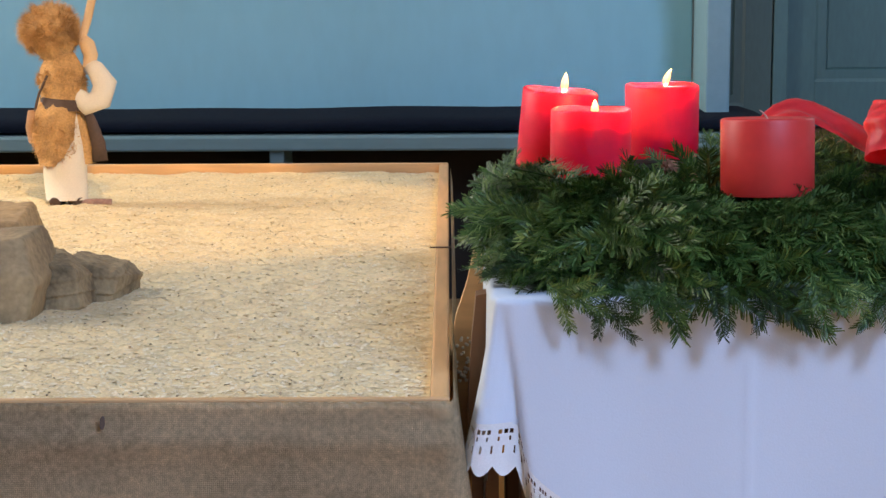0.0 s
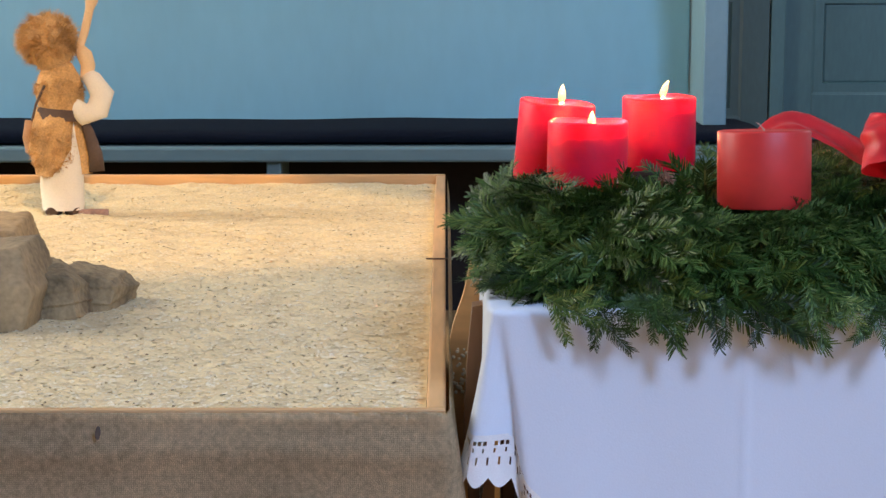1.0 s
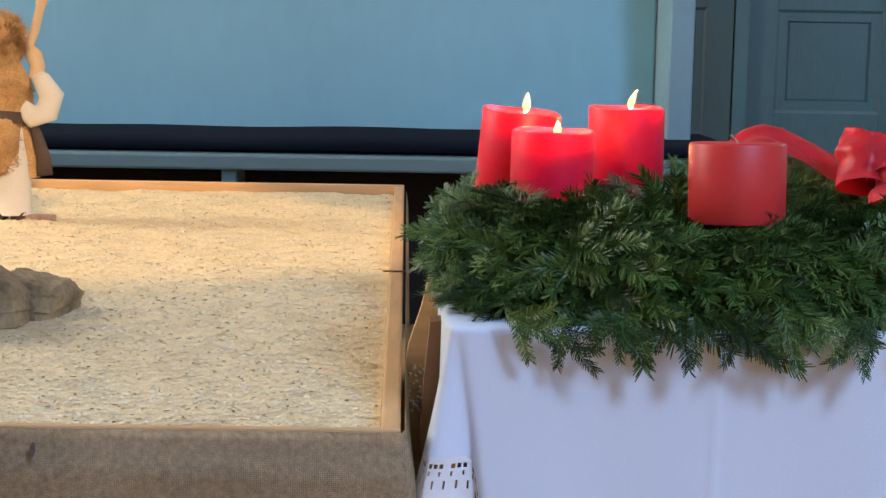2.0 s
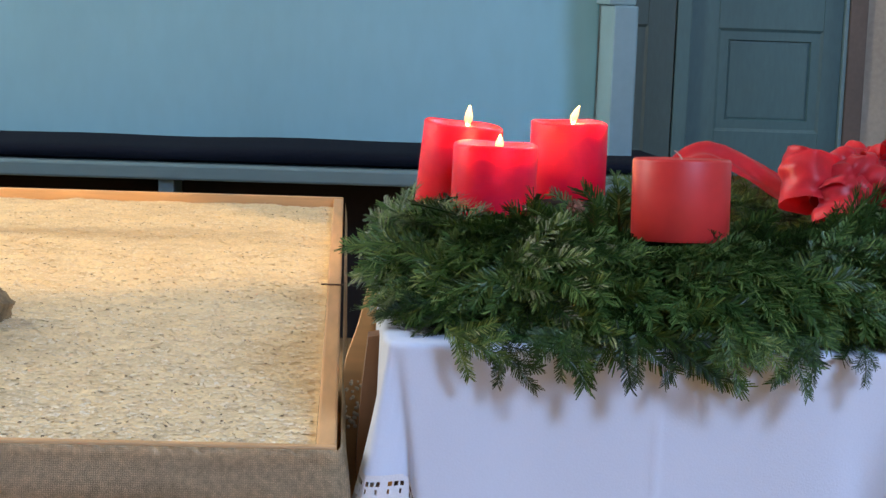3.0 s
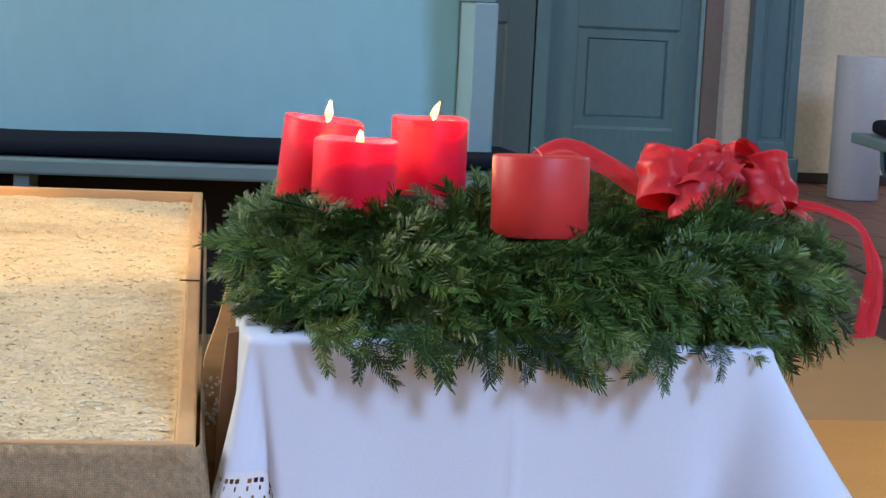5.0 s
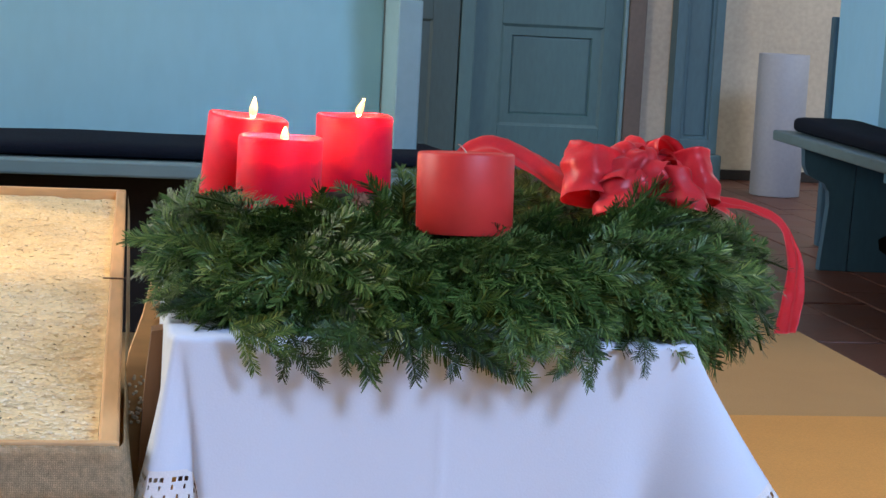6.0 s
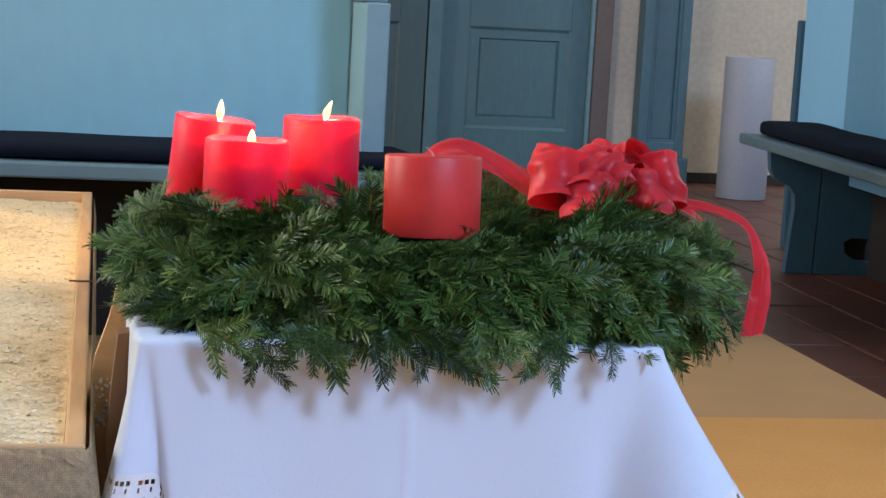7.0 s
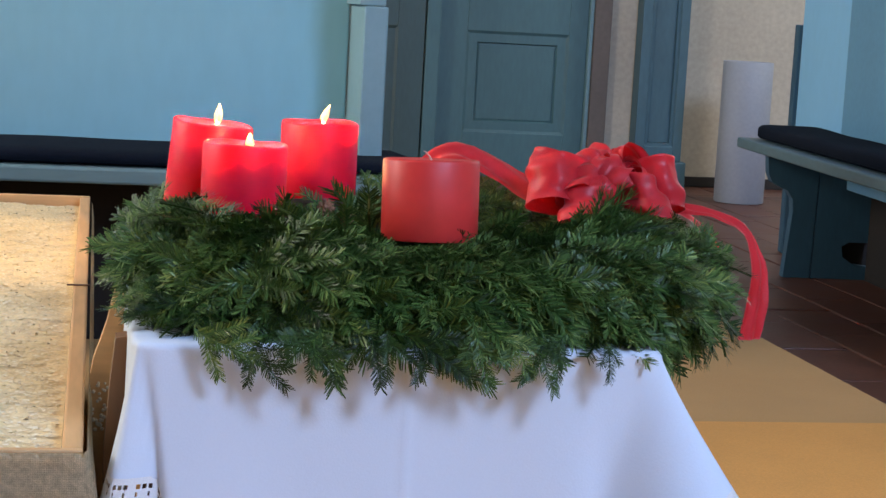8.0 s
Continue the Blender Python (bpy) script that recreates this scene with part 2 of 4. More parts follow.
# ---- pews ----
def back_pew():
    p = thing("pew", "long pale blue painted church pew against the choir", "pew", (0, 4.08, 0))
    xa, xb = -3.6, 0.70
    part("seat", block(xa, xb, 0.0, 0.44, 0.404, 0.440, 0.006), BLUE_EDGE, p)
    part("backrest", block(xa, 0.620, 0.42, 0.445, 0.30, 1.05, 0.004), BLUE_PANEL, p)
    part("stile", block(0.624, 0.682, 0.19, 0.47, 0.30, 0.828, 0.004), BLUE_STILE, p, "light blue upright end board")
    part("cap", block(0.612, 0.676, 0.195, 0.465, 0.829, 1.05, 0.004), BLUE_STILE, p)
    # near-black sheet in place of the shade under the seat
    part("under_seat_shade", block(xa, xb - 0.05, 0.25, 0.27, 0.0, 0.403), SHADE_FILL, p)
    for x in (-3.0, -1.71, -0.42, 0.6):
        part("leg", block(x, x + 0.035, 0.02, 0.24, 0.0, 0.403, 0.003), BLUE_EDGE, p)
    return p


back_pew()


def cushion(x0, x1, y0, y1, z, h, at, rz, label, seed):
    n = 120
    r = random.Random(seed)
    ph = [r.random() * 6 for _ in range(6)]

    def f(u, v):
        a = 2 * math.pi * v
        c, s = math.cos(a), math.sin(a)
        sq = 0.28
        yy = (y0 + y1) / 2 + (y1 - y0) / 2 * math.copysign(abs(c) ** sq, c)
        zz = h / 2 + h / 2 * math.copysign(abs(s) ** 0.6, s)
        end = min(1.0, u * (x1 - x0) / 0.03, (1 - u) * (x1 - x0) / 0.03)
        end = math.sqrt(max(0.0, 1 - (1 - end) ** 2))
        x = x0 + (x1 - x0) * u
        lift = 0.0015 * math.sin(x * 5 + ph[0]) + 0.0015 * math.sin(x * 13 + ph[1])
        zz = h / 2 + (zz - h / 2) * (0.3 + 0.7 * end)
        if s > 0:
            zz += lift * end
        yy = (y0 + y1) / 2 + (yy - (y0 + y1) / 2) * (0.9 + 0.1 * end)
        return (x, yy, max(0.0, zz))
    bm = grid(f, n, 24)
    bmesh.ops.holes_fill(bm, edges=bm.edges)
    ob = part("pew_cushion", bm, NAVY, None, smooth=True)
    ob.matrix_basis = pose(at[0], at[1], z, 0, 0, rz)
    return tagged(ob, label, "cushion")


cushion(-3.55, 0.765, 0.03, 0.40, 0.4405, 0.036, (0, 4.08), 0, "long dark navy felt cushion on the pew seat", 3)


def side_pew():
    # runs along local x; local y is its depth; turned so that it faces the carpet
    p = thing("pew", "blue painted side pew with curved brackets, seen end on", "pew", (2.19, 5.95, 0), -94)
    L = 3.6
    part("seat", block(0, L, 0.0, 0.40, 0.405, 0.440, 0.006), BLUE_SEAT, p)
    part("backrest", block(-0.30, L, 0.30, 0.33, 0.30, 1.15, 0.004), BLUE_SIDE, p)
    part("end_board", block(-0.345, -0.302, 0.285, 0.36, 0.0, 0.835, 0.006), BLUE_DEEP, p)
    for x in (0.24, 1.6):
        part("stile", block(x, x + 0.62, 0.285, 0.299, 0.441, 1.15, 0.004), BLUE_SIDE_STILE, p)
    for x in (0.28, 2.2):
        front = [(0.025, 0.404), (0.03, 0.345), (0.045, 0.315), (0.075, 0.300), (0.10, 0.29), (0.118, 0.262), (0.122, 0.22), (0.105, 0.0), (0.196, 0.0), (0.204, 0.404)]
        rear = [(0.208, 0.404), (0.201, 0.0), (0.40, 0.0), (0.40, 0.045), (0.345, 0.05), (0.305, 0.075), (0.300, 0.110), (0.325, 0.125), (0.40, 0.125), (0.40, 0.404)]
        for outline in (front, rear):
            bm = prism(outline, -0.02, 0.02)
            for v in bm.verts:
                v.co = Vector((x + v.co.y, v.co.x, v.co.z))
            part("end_plank", bm, BLUE_DEEP, p)
    # near-black sheets stand for the shade under the seat and behind the notch
    part("under_seat_shade", block(0.31, L, 0.385, 0.40, 0.0, 0.403), SHADE_FILL, p)
    part("notch_shade_block", block(0.232, 0.257, 0.27, 0.43, 0.0, 0.17), SHADE_FILL, p)
    return p


side_pew()


side_cushion = cushion(0.06, 3.5, 0.045, 0.275, 0.4405, 0.05, (2.19, 5.95), -94, "dark navy felt cushion on the side pew", 8)

# red brown floor tiles beside the carpet, laid in running bond
tagged(part("tile_bed", block(1.7755, 3.80, 2.2, Y1, -0.0098, -0.007), GROUT), "pale mortar bed between the floor tiles", "mortar", kind="structure")
tile_me = bpy.data.meshes.new("tile")
tb = block(-0.0965, 0.0965, -0.1965, 0.1965, -0.014, 0.0, 0.003)
tb.to_mesh(tile_me)
tb.free()
tile_me.materials.append(TILE)
tiles = thing("tiled_floor", "dark red brown clay floor tiles with pale joints", "tiles", kind="structure")
rt = random.Random(5)
for i in range(10):
    for j in range(16):
        o = new("tile", tile_me)
        o.parent = tiles
        o.matrix_basis = pose(1.875 + 0.2 * i, 2.6 + 0.4 * j - (0.2 if i % 2 else 0), rt.uniform(-0.0012, 0.0012) - 0.001, rt.uniform(-0.2, 0.2), rt.uniform(-0.2, 0.2), 0)
# ---- sand landscape ----
def sand_tray():
    t = thing("sand_tray", "shallow pine tray filled with pale sawdust on a draped base", "tray", (0, 1.70, 0))
    w, L, zt = 1.95, 2.06, 0.412
    part("rim", block(-0.020, 0.0, 0.006, 0.948, 0.24, zt, 0.003), PINE, t, "pine side board")
    part("rim", block(-0.0205, -0.0005, 0.952, L, 0.24, zt - 0.001, 0.003), PINE, t, "pine side board")
    part("clip", block(-0.030, 0.004, 0.941, 0.946, zt + 0.0002, zt + 0.0022, 0.0008), DARK_WOOD, t, "dark metal clip over the rim")
    part("rim", block(-w, 0.0, L + 0.0005, L + 0.02, 0.24, zt, 0.003), PINE_X, t, "pine back board")
    part("rim", block(-w, 0.0, -0.004, 0.0055, 0.24, zt, 0.002), PINE_X, t, "pine front board")
    part("rim", block(-w, -w + 0.02, 0.006, L, 0.24, zt, 0.003), PINE, t, "pine side board")
    part("base", block(-w + 0.03, -0.03, 0.02, L - 0.02, 0.0, 0.30), SHADE_FILL, t)
    return t


sand_tray()


def sand():
    def f(u, v):
        x, y = -1.929 + 1.908 * u, 1.707 + 2.051 * v
        p = Vector((x, y, 0))
        z = 0.392 + 0.008 * noise.noise(p * 3) + 0.005 * noise.noise(p * 11) + 0.003 * noise.noise(p * 37)
        return (x, y, z)
    bm = grid(f, 240, 260)
    return tagged(part("sawdust_bed", bm, SAWDUST, None, smooth=True), "bed of pale coarse sawdust in the tray", "sawdust", kind="stuff")


sand()
# ---- table ----
TX0, TX1, TY0, TY1, TZ = 0.055, 0.565, 1.73, 2.32, 0.508


def table():
    t = thing("side_table", "small dark brown wooden side table under a cloth", "table", (0, 0, 0))
    part("tabletop", block(TX0, TX1, TY0, TY1, TZ - 0.03, TZ, 0.004), DARK_WOOD, t)
    for x in (TX0 + 0.02, TX1 - 0.06):
        for y in (TY0 + 0.02, TY1 - 0.06):
            part("leg", block(x, x + 0.04, y, y + 0.04, 0.01, TZ - 0.031, 0.004), DARK_WOOD, t)
    # a splayed corner leg that shows beside the cloth
    leg = prism([(0.030, 0.486), (0.025, 0.434), (0.021, 0.369), (0.021, 0.332), (0.025, 0.31), (0.028, 0.01), (0.055, 0.01), (0.056, 0.476), (0.050, 0.490)], 1.87, 1.90)
    part("leg", leg, DARK_WOOD_LIT, t, "brown tapered corner leg")
    return t


table()
def cloth_point(s, v, up=None):
    """A place on the hanging cloth: s metres round the table's edge from its front left corner, v from 0 (top) to 1 (hem), or up metres above the hem."""
    w, d, r = TX1 - TX0 + 0.012, TY1 - TY0 + 0.012, 0.018
    sides = [(w, (1, 0), (0, -1)), (d, (0, 1), (1, 0)), (w, (-1, 0), (0, 1)), (d, (0, -1), (-1, 0))]
    per = 2 * (w + d)
    s %= per
    x, y, q = TX0 - 0.006, TY0 - 0.006, s
    for k, (length, t, n) in enumerate(sides):
        if q <= length:
            break
        q -= length
        x, y = x + t[0] * length, y + t[1] * length
    px, py = x + t[0] * q, y + t[1] * q
    near = min(q, length - q)
    first = q < length - q
    other = sides[(k - 1) % 4][2] if first else sides[(k + 1) % 4][2]
    blend = 0.5 * max(0.0, 1 - near / 0.045) ** 1.2
    nx, ny = n[0] * (1 - blend) + other[0] * blend, n[1] * (1 - blend) + other[1] * blend
    ln = math.hypot(nx, ny)
    nx, ny = nx / ln, ny / ln
    corner = k if first else (k + 1) % 4
    amount = (0.036, 0.125, 0.10, 0.004)[corner]
    calm = 0.15 if k == 3 else 1.0
    out = calm * 0.006 * math.sin(s * 13.0 + 1) * min(1, near / 0.1) + calm * 0.004 * math.sin(s * 31.0) * min(1, near / 0.1)
    mid = abs(q - 0.505 * length)
    crease = 0.0016 * math.exp(-(mid / 0.004) ** 2) if k == 0 else 0.0
    drop = 0.300 - 0.135 * math.exp(-(near / 0.10) ** 2) + 0.018 * math.exp(-(near / 0.02) ** 2)
    if k == 0:
        drop = 0.183 + 0.045 / (1 + math.exp((0.027 - near) / 0.003)) + 0.075 * (1 - math.exp(-max(0.0, near - 0.027) / 0.06)) if corner == 0 else 0.303 - 0.12 * math.exp(-near / 0.06)
    if up is not None:
        v = 1 - 0.94 * up / drop
    pull = r * (1 - math.sqrt(2) / 2) * max(0.0, 1 - near / r)
    z = TZ + 0.003
    if v < 0.06:
        a = v / 0.06 * math.pi / 2
        o = 0.007 * math.sin(a)
        z -= 0.007 * (1 - math.cos(a))
    else:
        f = (v - 0.06) / 0.94
        if corner == 0 and k == 0:
            ridge, valley, dent = 0.004 + 0.016 * f, 0.007 + 0.022 * f, 0.024
            width = 0.003 + 0.006 * f
        else:
            ridge, valley, dent, width = 0.012 + 0.026 * f, 0.055, 0.006, 0.018
        out += amount * math.exp(-(near / ridge) ** 2) - dent * math.exp(-((near - valley) / width) ** 2)
        o = 0.007 + out * f ** 1.1 + crease + 0.004 * f
        z -= 0.007 + (drop - 0.007) * f
    return (px + nx * (o - pull), py + ny * (o - pull), z)


PER = 2 * (TX1 - TX0 + TY1 - TY0 + 0.024)


def tablecloth():
    t = thing("tablecloth", "white linen tablecloth with a lace hem draped over the table", "tablecloth")
    n, m = 520, 30
    bm = bmesh.new()

    def linen(i, j):
        s = PER * i / n
        if j <= 6:
            return cloth_point(s, 0.06 * j / 6)
        full = TZ - cloth_point(s, 1.0)[2]
        f = (j - 6) / (m - 6)
        return cloth_point(s, 0.06 + (1 - 0.94 * 0.055 / full - 0.06) * f)
    vs = [[bm.verts.new(linen(i, j)) for j in range(m + 1)] for i in range(n)]
    for i in range(n):
        k = (i + 1) % n
        for j in range(m):
            bm.faces.new((vs[i][j], vs[k][j], vs[k][j + 1], vs[i][j + 1]))
    bm.faces.new([c[0] for c in vs])
    linen_sheet = part("linen", bm, LINEN, t, smooth=True)
    # lace: rows of threads with openings between them and a scalloped edge
    bm = bmesh.new()
    cells, sub = 820, 3
    rows = [0.0565, 0.053, 0.050, 0.0455, 0.0425, 0.038, 0.033, 0.029, 0.025, 0.012]
    cols = cells * sub

    def lv(i, j):
        v = rows[j]
        if j == len(rows) - 1:
            v -= 0.011 * abs(math.sin(math.pi * i / (sub * 4)))
        return cloth_point(PER * i / cols, 0, v)
    vs = [[bm.verts.new(Vector(lv(i, j))) for j in range(len(rows))] for i in range(cols)]
    for i in range(cols):
        k = (i + 1) % cols
        c = i % sub
        for j in range(len(rows) - 1):
            if j == 2 and c in (1, 2) and (i // sub) % 4 != 3:
                continue
            if j in (4, 6) and c == 1 and (i // sub + j // 2) % 2 == 0:
                continue
            if j == 7 and c == 1 and (i // sub) % 2:
                continue
            bm.faces.new((vs[i][j], vs[k][j], vs[k][j + 1], vs[i][j + 1]))
    part("lace", bm, LACE, linen_sheet, "white crocheted lace edging")
    return t


tablecloth()


# ---- burlap round the tray ----
def burlap_material():
    m = material("grey_brown_burlap", (0.82, 0.64, 0.39), 0.95, 0.50, 4, 150, 0.2, 0.42)
    n, l = m.node_tree.nodes, m.node_tree.links
    b = n["Principled BSDF"]
    co = n.new("ShaderNodeTexCoord")
    waves = []
    for axis in ("X", "Z"):
        w = n.new("ShaderNodeTexWave")
        w.wave_type, w.bands_direction = "BANDS", axis
        w.inputs["Scale"].default_value, w.inputs["Distortion"].default_value, w.inputs["Detail Scale"].default_value = 150, 5.5, 5.0
        l.new(co.outputs["Object"], w.inputs["Vector"])
        waves.append(w)
    mul = n.new("ShaderNodeMath")
    mul.operation = "MULTIPLY"
    l.new(waves[0].outputs["Fac"], mul.inputs[0])
    l.new(waves[1].outputs["Fac"], mul.inputs[1])
    bp = n.new("ShaderNodeBump")
    bp.inputs["Strength"].default_value, bp.inputs["Distance"].default_value = 0.45, 0.002
    l.new(mul.outputs[0], bp.inputs["Height"])
    l.new(bp.outputs["Normal"], b.inputs["Normal"])
    ramp = next(k for k in n if k.type == "VALTORGB")
    mx = n.new("ShaderNodeMix")
    mx.data_type, mx.blend_type = "RGBA", "MULTIPLY"
    mr = n.new("ShaderNodeMapRange")
    mr.inputs[3].default_value, mr.inputs[4].default_value = 0.82, 1.28
    l.new(mul.outputs[0], mr.inputs[0])
    mx.inputs[0].default_value = 1.0
    l.new(ramp.outputs["Color"], mx.inputs[6])
    l.new(mr.outputs[0], mx.inputs[7])
    l.new(mx.outputs[2], b.inputs["Base Color"])
    return m


BURLAP = burlap_material()


def burlap_drape():
    """One cloth along the front of the tray, round its corner and back along its side."""
    Lf, Ls = 1.9, 2.0

    def f(u, v):
        s = (Lf + Ls) * u
        z = 0.4105 - 0.4065 * v
        wob = 0.006 * math.sin(s * 4 + v * 5) + 0.004 * math.sin(s * 9 + 2) * v
        if s < Lf:
            near = Lf - s
            x, y = -Lf + s, 1.693 - 0.004 - v * 0.012 - wob * v
            x += 0.040 * v * math.exp(-(near / 0.05) ** 2) + 0.003
        else:
            q = s - Lf
            x, y = 0.004 + 0.004 * min(1.0, 12 * v) + 0.045 * v * math.exp(-(q / 0.14) ** 2) + 0.010 * v + wob * v * 0.3, 1.692 + q
        # a sagging fold a hand below the rim
        if s < Lf:
            y -= 0.006 * math.exp(-((v - 0.12 - 0.02 * math.sin(s * 3)) / 0.035) ** 2)
        return (x, y, z)
    bm = grid(f, 300, 40)
    bmesh.ops.solidify(bm, geom=bm.faces, thickness=0.0015)
    ob = part("burlap_drape", bm, BURLAP, None, smooth=True)
    return tagged(ob, "coarse grey brown burlap cloth draped round the tray", "cloth")


burlap_drape()
stain_disc = lathe([(0, -0.0004), (0.0026, -0.0004), (0.003, 0), (0.0026, 0.0004), (0, 0.0004)], 20)
for v in stain_disc.verts:
    v.co = Vector((v.co.x, v.co.z, v.co.y * 2.4 + 0.6 * v.co.x))
stain = part("stain", stain_disc, JAMB, bpy.data.objects["burlap_drape"], "dark smudge")
stain.location = (-0.3556, 1.676, 0.3925)


# ---- candles ----
def wax(name, colour, sss):
    m = material(name, colour, 0.44, 0.86, 9, 70, 0.05, 0.35)
    b = m.node_tree.nodes["Principled BSDF"]
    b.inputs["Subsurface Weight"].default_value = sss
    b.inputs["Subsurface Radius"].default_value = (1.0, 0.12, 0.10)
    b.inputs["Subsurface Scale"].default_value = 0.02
    b.inputs["Specular IOR Level"].default_value = 0.3
    return m


# flame glow partly put into the colour: a brighter red for burning candles
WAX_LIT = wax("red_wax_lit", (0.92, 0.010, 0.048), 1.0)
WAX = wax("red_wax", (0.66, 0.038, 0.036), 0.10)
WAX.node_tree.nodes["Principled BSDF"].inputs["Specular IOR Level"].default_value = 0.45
WICK = material("wick_thread", (0.66, 0.45, 0.36), 0.9)
CHAR = material("charred_wick", (0.02, 0.015, 0.012), 0.9)
FLAME = glow("candle_flame", (1.0, 0.55, 0.20), 1.0)
_fn, _fl = FLAME.node_tree.nodes, FLAME.node_tree.links
_fc, _fs, _fr = _fn.new("ShaderNodeTexCoord"), _fn.new("ShaderNodeSeparateXYZ"), _fn.new("ShaderNodeValToRGB")
_fl.new(_fc.outputs["Generated"], _fs.inputs[0])
_fl.new(_fs.outputs["Z"], _fr.inputs["Fac"])
_fe = _fr.color_ramp.elements
_fe[0].position, _fe[0].color = 0.0, (1.5, 0.5, 0.08, 1)
_fe[1].position, _fe[1].color = 1.0, (1.7, 0.85, 0.22, 1)
_fe.new(0.5).color = (2.0, 1.35, 0.62, 1)
_fl.new(_fr.outputs["Color"], _fn["Principled BSDF"].inputs["Emission Color"])


def candle(at, h, tilt, lit, flame_h=0.026, flame_lean=0.0, label="", well=0.009):
    c = thing("pillar_candle", label, "candle", at, group="candles on the wreath")
    c.matrix_basis = pose(*at, tilt[0], tilt[1], 0)
    r = 0.05
    dish = well if lit else 0.001
    prof = [(0, 0), (r - 0.001, 0), (r, 0.001), (r * 1.002, h * 0.5), (r, h - 0.003), (r - 0.001, h - 0.0008), (r - 0.003, h), (r - 0.006, h - 0.001), (r - 0.0085, h - dish * 0.75), (r - 0.014, h - dish * 0.97), (0.02, h - dish), (0, h - dish)]
    bm = lathe(prof, 64)
    for v in bm.verts:
        a = math.atan2(v.co.y, v.co.x)
        if v.co.z > h - 0.004 and lit:
            v.co.z += 0.0010 * math.sin(a * 3 + at[0] * 40)
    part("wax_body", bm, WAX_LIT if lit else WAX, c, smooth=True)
    base = h - dish
    lean = 0.0045 if lit else -0.008
    wick = grid(lambda u, v: ((0.0011 * math.cos(6.2832 * u)) + lean * v * v, 0.0011 * math.sin(6.2832 * u), base - 0.002 + (0.012 if lit else 0.011) * v), 8, 6)
    wk = part("wick", wick, CHAR if lit else WICK, c)
    if lit:
        def f(u, v):
            w = math.sin(math.pi * v ** 0.8) ** 0.85 * 0.0054 * (1 - 0.3 * v) + 0.0002
            a = 6.2832 * u
            return (w * math.cos(a) + lean + flame_lean * v * v, w * math.sin(a), base + 0.0065 + (flame_h - 0.004) * v)
        part("flame", grid(f, 16, 14), FLAME, wk, "small bright yellow flame", smooth=True)
        for watts, up in ((3.4, 0.0042), (0.8, flame_h + 0.006)):
            d = bpy.data.lights.new("flame_light", "POINT")
            d.energy, d.color, d.shadow_soft_size = watts, (1.0, 0.55, 0.2), 0.0015
            lo = new("flame_light", d)
            lo.location = Vector(c.matrix_basis @ Vector((lean + (flame_lean if up > 0.01 else 0.0), 0, base + up)))
    return c


candle((0.139, 2.262, 0.582), 0.104, (1.0, 5.0), True, 0.030, 0.0, "lit red pillar candle leaning at the back of the wreath")
candle((0.1765, 2.126, 0.575), 0.0975, (0, 0.6), True, 0.024, 0.0, "lit red pillar candle with a low hollow top", 0.015)
candle((0.2915, 2.343, 0.578), 0.108, (0, -0.3), True, 0.028, 0.008, "lit red pillar candle with a bent flame")
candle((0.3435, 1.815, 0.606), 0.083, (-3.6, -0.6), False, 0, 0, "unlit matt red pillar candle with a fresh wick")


# ---- fir wreath ----
def needle_material():
    m = bpy.data.materials.new("fir_needles")
    m.use_nodes = True
    n, l = m.node_tree.nodes, m.node_tree.links
    b = n["Principled BSDF"]
    g, o = n.new("ShaderNodeNewGeometry"), n.new("ShaderNodeObjectInfo")
    add = n.new("ShaderNodeMath")
    add.operation = "MULTIPLY_ADD"
    add.inputs[1].default_value = 0.42
    half = n.new("ShaderNodeMath")
    half.operation = "MULTIPLY"
    half.inputs[1].default_value = 0.58
    l.new(o.outputs["Random"], half.inputs[0])
    l.new(g.outputs["Random Per Island"], add.inputs[0])
    l.new(half.outputs[0], add.inputs[2])
    ramp = n.new("ShaderNodeValToRGB")
    e = ramp.color_ramp.elements
    e[0].position, e[0].color = 0.12, (0.006, 0.019, 0.005, 1)
    e[1].position, e[1].color = 0.95, (0.27, 0.33, 0.09, 1)
    k = e.new(0.55)
    k.color = (0.033, 0.078, 0.015, 1)
    e.new(0.75).color = (0.088, 0.158, 0.036, 1)
    l.new(add.outputs[0], ramp.inputs["Fac"])
    l.new(ramp.outputs["Color"], b.inputs["Base Color"])
    b.inputs["Roughness"].default_value = 0.4
    b.inputs["Specular IOR Level"].default_value = 0.26
    return m


NEEDLE = needle_material()
TWIG = material("brown_twig", (0.10, 0.065, 0.03), 0.8, 0.6, 30, 200, 0.2)


